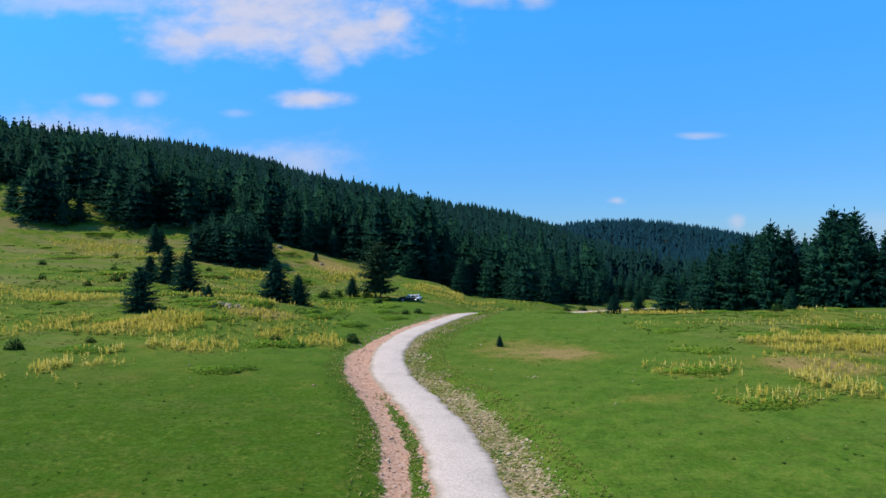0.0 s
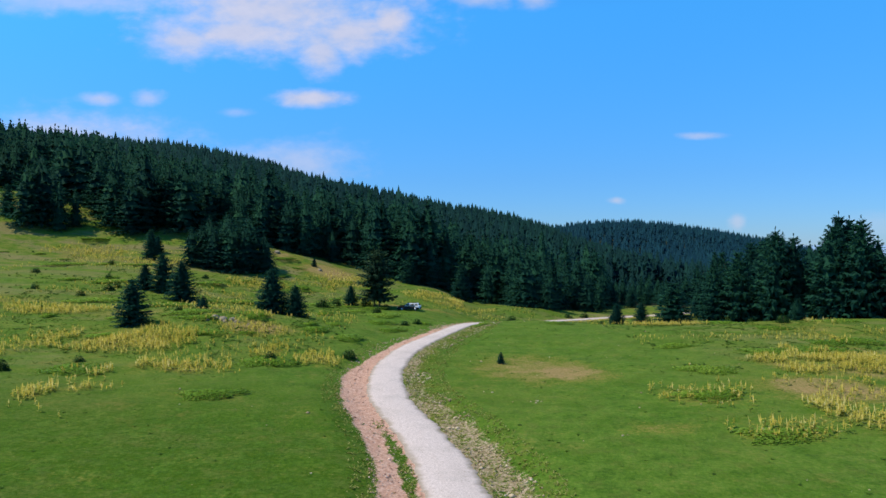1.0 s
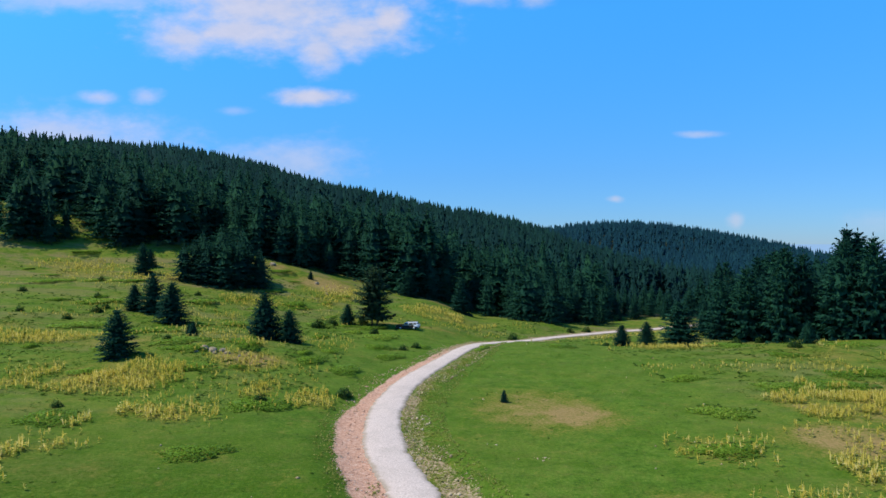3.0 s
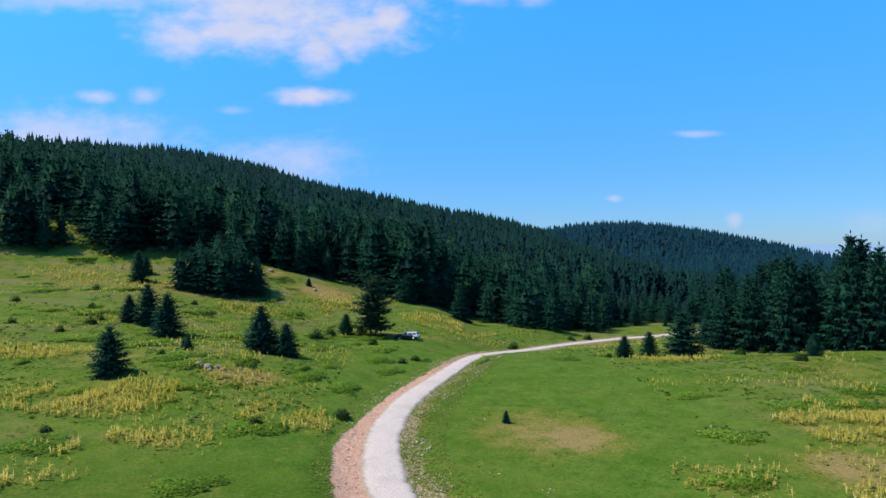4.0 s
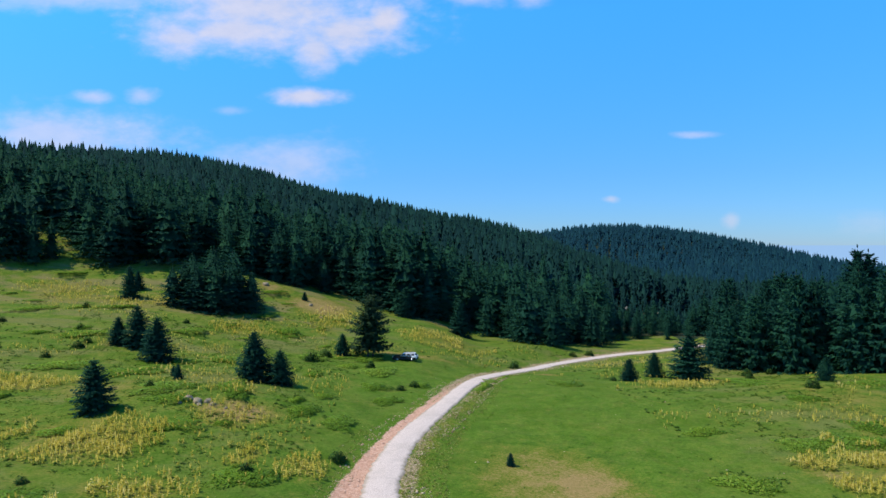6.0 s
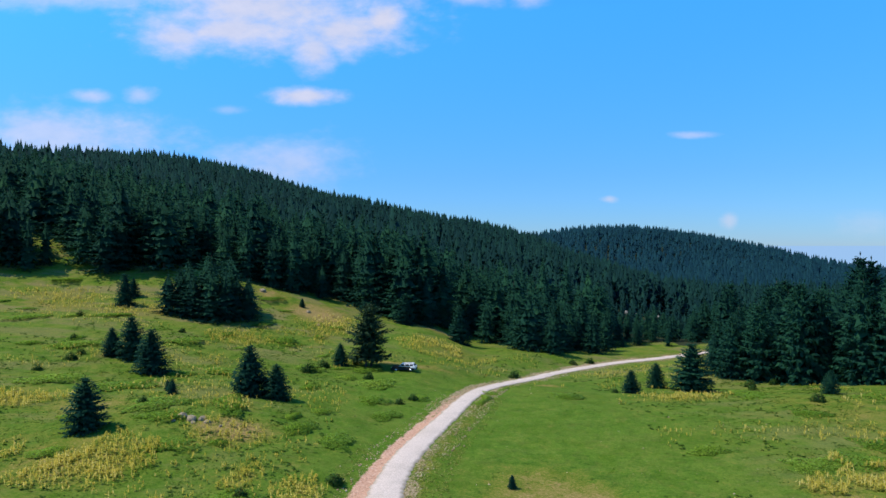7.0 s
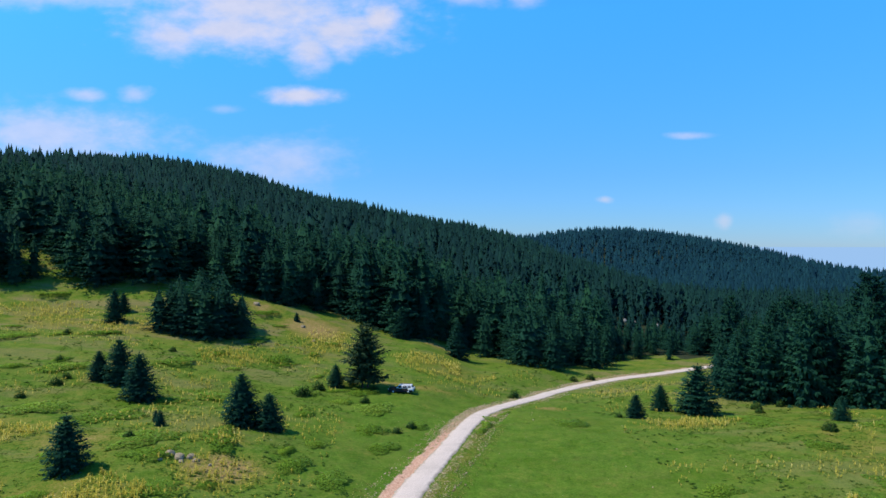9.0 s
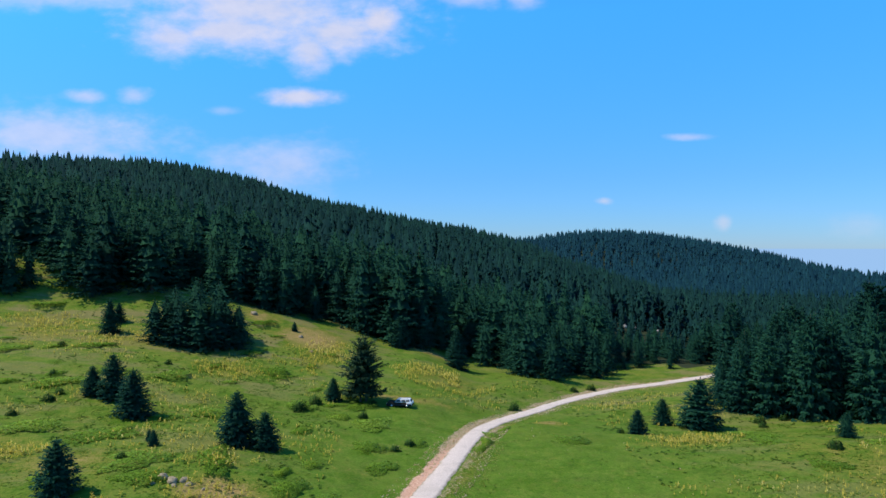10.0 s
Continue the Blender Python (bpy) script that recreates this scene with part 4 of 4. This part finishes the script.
tagged(new("stalk_leaves", mesh_of("stalk_leaves", *basal, M_stalk_leaf, soft_from=basal[0] - np.array([-0.3, 0, 1.0]))), "yellow-green basal leaves of the tall stalks", "leaves", kind="stuff")

# ---- grass tufts ----
n = 84000
tx, ty = rng.uniform(-62, 62, n), 24 + 115 * rng.uniform(0, 1, n)**1.5
clump = grain(tx, ty, 4, 21) * 0.6 + grain(tx, ty, 1.3, 22)
rough = (tx < -14) & (ty > 62) | (tx > 30) & (ty > 70)
keep = (clump > np.where(rough, -0.1, np.where(rng.uniform(0, 1, n) < 0.07, -9, 9))) & (np.abs(road_at(tx, ty)[0]) > 2.6) & (np.abs(tx) < 0.72 * ty + 4)
tx, ty, clump = tx[keep], ty[keep], clump[keep]
n = len(tx)
foot = np.stack([tx, ty, ground_z(tx, ty) - 0.01], 1)
lots = []
for k in range(3):
    a = rng.uniform(0, 6.283, n)
    way = unit(np.stack([np.cos(a), np.sin(a), rng.uniform(0.1, 0.8, n)], 1))
    lots.append(kites(foot, way, np.stack([-np.sin(a), np.cos(a), 0 * a], 1), rng.uniform(0.08, 0.20, n) * (1 + 0.5 * clump) * (0.7 + ty / 110), rng.uniform(0.04, 0.09, n), 0.25))
tufts = join(*lots)
tagged(new("grass_tufts", mesh_of("grass_tufts", *tufts, M_grass, soft_from=tufts[0] - np.array([0, 0, 1.0]))), "tufts of coarse green meadow grass", "grass", kind="stuff")


# ---- herbs: broad-leaved rosettes over the slopes, a few in the lawn ----
n = 9000
hx, hy = rng.uniform(-90, 62, n), 28 + 140 * rng.uniform(0, 1, n)**1.1
wild = grain(hx, hy, 7, 41) + 0.6 * grain(hx, hy, 2.2, 42)
rough = (hx < -12) & (hy > 66) | (hx > 24) & (hy > 60) | (hy > 132)
keep = np.where(rough, wild > 0.1, rng.uniform(0, 1, n) < 0.12) & (np.abs(road_at(hx, hy)[0]) > 5) & (np.abs(hx) < 0.72 * hy + 3) & (hy < np.interp(hx, EDGE[:, 0], EDGE[:, 1]) - 2)
hx, hy, big = hx[keep], hy[keep], np.where(rough[keep], 1.0, 0.5)
n = len(hx)
foot = np.stack([hx, hy, ground_z(hx, hy)], 1)
lots = []
for k in range(7):
    a = rng.uniform(0, 6.283, n)
    way = unit(np.stack([np.cos(a), np.sin(a), rng.uniform(0.15, 1.1, n)], 1))
    lots.append(kites(foot, way, np.stack([-np.sin(a), np.cos(a), 0 * a], 1), rng.uniform(0.18, 0.5, n) * big, rng.uniform(0.10, 0.22, n) * big, 0.25))
herbs = join(*lots)
tagged(new("meadow_herbs", mesh_of("meadow_herbs", *herbs, M_herb, soft_from=herbs[0] - np.array([0, 0, 1.0]))), "dark green broad-leaved herbs scattered over the meadow", "herbs", kind="stuff")


# ---- stones ----
def pebbles(x, y, size, seed):
    r = np.random.default_rng(seed)
    n = len(x)
    oct6 = np.array([(1, 0, 0), (0, 1, 0), (-1, 0, 0), (0, -1, 0), (0, 0, 0.75), (0, 0, -0.6)], float)
    tri = np.array([(0, 1, 4), (1, 2, 4), (2, 3, 4), (3, 0, 4), (1, 0, 5), (2, 1, 5), (3, 2, 5), (0, 3, 5)])
    v = oct6[None] * r.uniform(0.6, 1.25, (n, 6, 1)) * size[:, None, None]
    a = r.uniform(0, 6.283, n)[:, None]
    v = np.stack([v[..., 0] * np.cos(a) - v[..., 1] * np.sin(a), v[..., 0] * np.sin(a) + v[..., 1] * np.cos(a), v[..., 2]], -1)
    v += np.stack([x, y, ground_z(x, y) + 0.15 * size], 1)[:, None]
    return v.reshape(-1, 3), (np.arange(n)[:, None, None] * 6 + tri[None]).reshape(-1, 3)


def along(n, lo, hi, near, far, seed):
    """Places scattered beside the road."""
    r = np.random.default_rng(seed)
    i = r.integers(np.searchsorted(mid[:, 1], near), np.searchsorted(mid[:, 1], far), n)
    d = r.uniform(lo, hi, n)
    p = mid[i, :2] + norm[i] * d[:, None] + tang[i] * r.uniform(-0.6, 0.6, (n, 1))
    return p[:, 0], p[:, 1]


x, y = along(2600, -4.3, -1.6, 20, 112, 51)
s = np.random.default_rng(52).gamma(2.0, 0.016, len(x)) + 0.015
tagged(new("red_rubble", mesh_of("red_rubble", *pebbles(x, y, s, 53), M_red_rubble)), "reddish stones and clods along the road's cut bank", "rubble", kind="stuff")
lots = [along(3600, 1.7, 4.2, 20, 120, 54), along(1500, 1.5, 3.4, 110, 175, 61), along(1500, -3.4, -1.5, 100, 175, 62)]
r = np.random.default_rng(64)
lots.append((r.uniform(-20, 40, 260), r.uniform(32, 122, 260)))  # strays in the lawn
lots.append((r.uniform(7.0, 11.0, 30), 54.8 + r.normal(0, 0.35, 30)))
x, y = np.concatenate([a for a, b in lots]), np.concatenate([b for a, b in lots])
keep = (grain(x, y, 3, 23) > -0.1) & (np.abs(road_at(x, y)[0]) > 1.4)
x, y = x[keep], y[keep]
s = np.random.default_rng(55).gamma(2.0, 0.022, len(x)) + 0.02
tagged(new("pale_rubble", mesh_of("pale_rubble", *pebbles(x, y, s, 56), M_rubble)), "pale rubble stones heaped along the road's verge", "rubble", kind="stuff")


# pale weeds on both verges
weeds = []
for n, lo, hi, near, far, seed in ((600, -5.4, -3.9, 22, 84, 57), (3000, 1.7, 5.4, 22, 110, 58), (260, -2.6, -1.8, 22, 52, 59), (700, 1.7, 3.4, 60, 175, 60), (500, -3.6, -1.7, 95, 175, 63)):
    x, y = along(n, lo, hi, near, far, seed)
    r = np.random.default_rng(seed + 20)
    for k in range(3):
        a = r.uniform(0, 6.283, n)
        way = unit(np.stack([np.cos(a), np.sin(a), r.uniform(0.4, 1.4, n)], 1))
        weeds.append(kites(np.stack([x, y, ground_z(x, y) - 0.01], 1), way, np.stack([-np.sin(a), np.cos(a), 0 * a], 1), r.uniform(0.10, 0.30, n), r.uniform(0.05, 0.10, n), 0.2))
weeds = join(*weeds)
tagged(new("verge_weeds", mesh_of("verge_weeds", *weeds, M_weed, soft_from=weeds[0] - np.array([0, 0, 1.0]))), "pale green weeds and dry grass along the road's verges", "grass", kind="stuff")


def boulder(seed, label, group):
    """A weathered rock of radius one."""
    r = np.random.default_rng(seed)
    bm = bmesh.new()
    bmesh.ops.create_icosphere(bm, subdivisions=3, radius=1)
    off = Vector(r.uniform(-9, 9, 3))
    for v in bm.verts:
        k = 1 + 0.28 * noise.noise(v.co * 1.1 + off) + 0.10 * noise.noise(v.co * 3.2 + off) + 0.04 * noise.noise(v.co * 8 + off)
        v.co = Vector((v.co.x * k, v.co.y * k * 0.85, max(v.co.z, -0.55) * k * 0.78))
    return tagged(new("boulder", bm_mesh("boulder", bm, M_rock, True)), label, "rock", group)


rocks = [boulder(70 + i, "weathered grey boulder lying in the meadow grass", "boulders in the meadow") for i in range(3)]
for i, (x, y, s) in enumerate([(-27.1, 85.1, 0.52), (-25.9, 84.4, 0.56), (-24.9, 84.8, 0.48), (-24.2, 84.2, 0.36), (-25.4, 83.5, 0.28), (-22.6, 83.6, 0.22), (-27.5, 83.7, 0.24),
                               (-42.5, 175.5, 0.8), (-30, 167, 0.6), (-26, 158, 0.5), (-81, 172, 1.0), (-56, 168, 0.7)]):
    plant(rocks[i % 3], Matrix.LocRotScale((x, y, float(ground_z(x, y)) + 0.08 * s), Euler((0, 0, 2.2 * i)), (s, s, s)))
crag = boulder(81, "pale limestone outcrop between the firs", "outcrops in the forest")
crag.data.materials[0] = M_crag
for i, (x, y, s) in enumerate([(78, 302, 1.2), (80.5, 302.5, 0.9), (83, 303, 1.1), (89, 302, 1.2), (92, 303, 0.9), (-1, 203, 2.4), (1.5, 204, 1.8)]):
    plant(crag, Matrix.LocRotScale((x, y, float(ground_z(x, y)) + 0.4 * s), Euler((0, 0, 1.3 * i)), (s * 0.8, s * 0.7, s * 1.2)))


# ---- the parked car ----
# silver of the rear quarter; on the roof it paints in the sky's reflection
M_silver_sheen = material("silver_sheen_paint", plain((0.66, 0.64, 0.62), (0.76, 0.74, 0.72), scale=1.5), 0.4, 0.3)
M_dark_paint = material("dark_paint", plain((0.024, 0.018, 0.012), (0.036, 0.028, 0.020), scale=1.5), 0.65, 0.03)
M_trim = material("black_trim", plain((0.02, 0.02, 0.02), (0.035, 0.035, 0.035), scale=8.0), 0.7, 0.08)
M_glass = material("dark_glass", plain((0.022, 0.020, 0.016), (0.030, 0.027, 0.022), scale=2.0), 0.5, 0.08)
M_tyre = material("rubber", plain((0.015, 0.015, 0.015), (0.03, 0.028, 0.026), scale=12.0), 0.9, 0.2)
M_rim = material("wheel_alloy", plain((0.45, 0.45, 0.46), (0.6, 0.6, 0.6), scale=8.0), 0.35, 0.5, 0.8)
M_lamp = material("lamp_lens", plain((0.75, 0.75, 0.75), (0.85, 0.85, 0.85), scale=8.0), 0.15, 0.5)
M_red_lamp = material("red_lens", plain((0.35, 0.02, 0.02), (0.45, 0.03, 0.03), scale=8.0), 0.2, 0.5)


def block(sx, sy, sz, at=(0, 0, 0), bevel=0.03, top=(1, 1), shift=0.0):
    """A bevelled box whose top is narrowed by the two factors and moved along x."""
    bm = bmesh.new()
    bmesh.ops.create_cube(bm, size=1)
    for v in bm.verts:
        up = v.co.z > 0
        v.co = Vector((v.co.x * sx * (top[0] if up else 1) + (shift if up else 0) + at[0], v.co.y * sy * (top[1] if up else 1) + at[1], v.co.z * sz + at[2]))
    bmesh.ops.bevel(bm, geom=bm.edges[:], offset=bevel, segments=2, affect="EDGES", profile=0.6)
    return bm


def disc(radius, width, at, bevel=0.02):
    bm = bmesh.new()
    bmesh.ops.create_cone(bm, cap_ends=True, segments=24, radius1=radius, radius2=radius, depth=width)
    bmesh.ops.rotate(bm, verts=bm.verts, matrix=Matrix.Rotation(radians(90), 3, "X"))
    bmesh.ops.translate(bm, verts=bm.verts, vec=at)
    bmesh.ops.bevel(bm, geom=[e for e in bm.edges if e.calc_face_angle(0) > 0.8], offset=bevel, segments=2, affect="EDGES")
    return bm


def build_car(m):
    car = thing("car", "dark estate car parked by the pine, roof silvered for reflected sky", "car", m)
    body = part("body", bm_mesh("body", block(4.45, 1.78, 0.62, (0, 0, 0.66), 0.10, (0.97, 0.94)), M_dark_paint, True), car)
    part("rear_panel", bm_mesh("rear_panel", block(1.0, 1.82, 0.66, (-1.76, 0, 0.74), 0.10, (0.96, 0.94)), M_silver_sheen, True), body, "pale silver rear quarter")
    part("sill_trim", bm_mesh("sill_trim", block(4.3, 1.81, 0.40, (0, 0, 0.50), 0.05), M_trim, True), body)
    part("front_bumper", bm_mesh("front_bumper", block(0.22, 1.72, 0.30, (2.19, 0, 0.48), 0.06), M_dark_paint, True), car)
    part("rear_bumper", bm_mesh("rear_bumper", block(0.20, 1.72, 0.30, (-2.2, 0, 0.48), 0.06), M_trim, True), car)
    part("bonnet", bm_mesh("bonnet", block(1.25, 1.62, 0.14, (1.42, 0, 0.98), 0.06, (0.9, 0.92), -0.05), M_dark_paint, True), car)
    part("cabin", bm_mesh("cabin", block(2.95, 1.58, 0.56, (-0.62, 0, 1.22), 0.08, (0.76, 0.80), -0.12), M_silver_sheen, True), car)
    part("roof", bm_mesh("roof", block(2.2, 1.26, 0.07, (-0.74, 0, 1.52), 0.03, (0.94, 0.94)), M_silver_sheen, True), car)
    for side in (-1, 1):
        for cx, w in ((0.12, 0.72), (-0.72, 0.78), (-1.50, 0.60)):
            bm = block(w, 0.03, 0.34, (cx, 0, 0), 0.012, (0.86, 1), 0.02)
            bmesh.ops.rotate(bm, verts=bm.verts, matrix=Matrix.Rotation(radians(side * 15), 3, "X"))
            bmesh.ops.translate(bm, verts=bm.verts, vec=(0, side * 0.735, 1.24))
            part("window", bm_mesh("window", bm, M_glass, True), car, "dark tinted glass")
        part("roof_rail", bm_mesh("roof_rail", block(1.9, 0.05, 0.05, (-0.74, side * 0.56, 1.60), 0.015), M_trim, True), car)
        part("headlight", bm_mesh("headlight", block(0.10, 0.36, 0.16, (2.20, side * 0.62, 0.80), 0.03), M_lamp, True), car)
        part("tail_light", bm_mesh("tail_light", block(0.08, 0.20, 0.36, (-2.20, side * 0.74, 0.86), 0.025), M_red_lamp, True), car)
        part("mirror", bm_mesh("mirror", block(0.10, 0.20, 0.14, (0.55, side * 0.92, 1.06), 0.03), M_trim, True), car)
        for wx in (1.36, -1.34):
            wheel = part("wheel", bm_mesh("tyre", disc(0.33, 0.22, (wx, side * 0.80, 0.33), 0.04), M_tyre, True), car, "black rubber tyre")
            part("rim", bm_mesh("rim", disc(0.20, 0.03, (wx, side * 0.915, 0.33), 0.008), M_rim, True), wheel, "bright alloy rim")
    for cx, lean in ((0.66, -52), (-2.02, 28)):
        bm = block(0.03, 1.20, 0.50 if cx > 0 else 0.40, (0, 0, 0), 0.012, (1, 0.88))
        bmesh.ops.rotate(bm, verts=bm.verts, matrix=Matrix.Rotation(radians(lean), 3, "Y"))
        bmesh.ops.translate(bm, verts=bm.verts, vec=(cx, 0, 1.24))
        part("windscreen" if cx > 0 else "rear_window", bm_mesh("screen", bm, M_glass, True), car, "dark tinted glass")
    return car


build_car(Matrix.LocRotScale((-6.2, 127.7, float(ground_z(-6.2, 127.7)) - 0.02), Euler((0, radians(1.0), radians(172))), (0.92, 0.92, 0.84)))
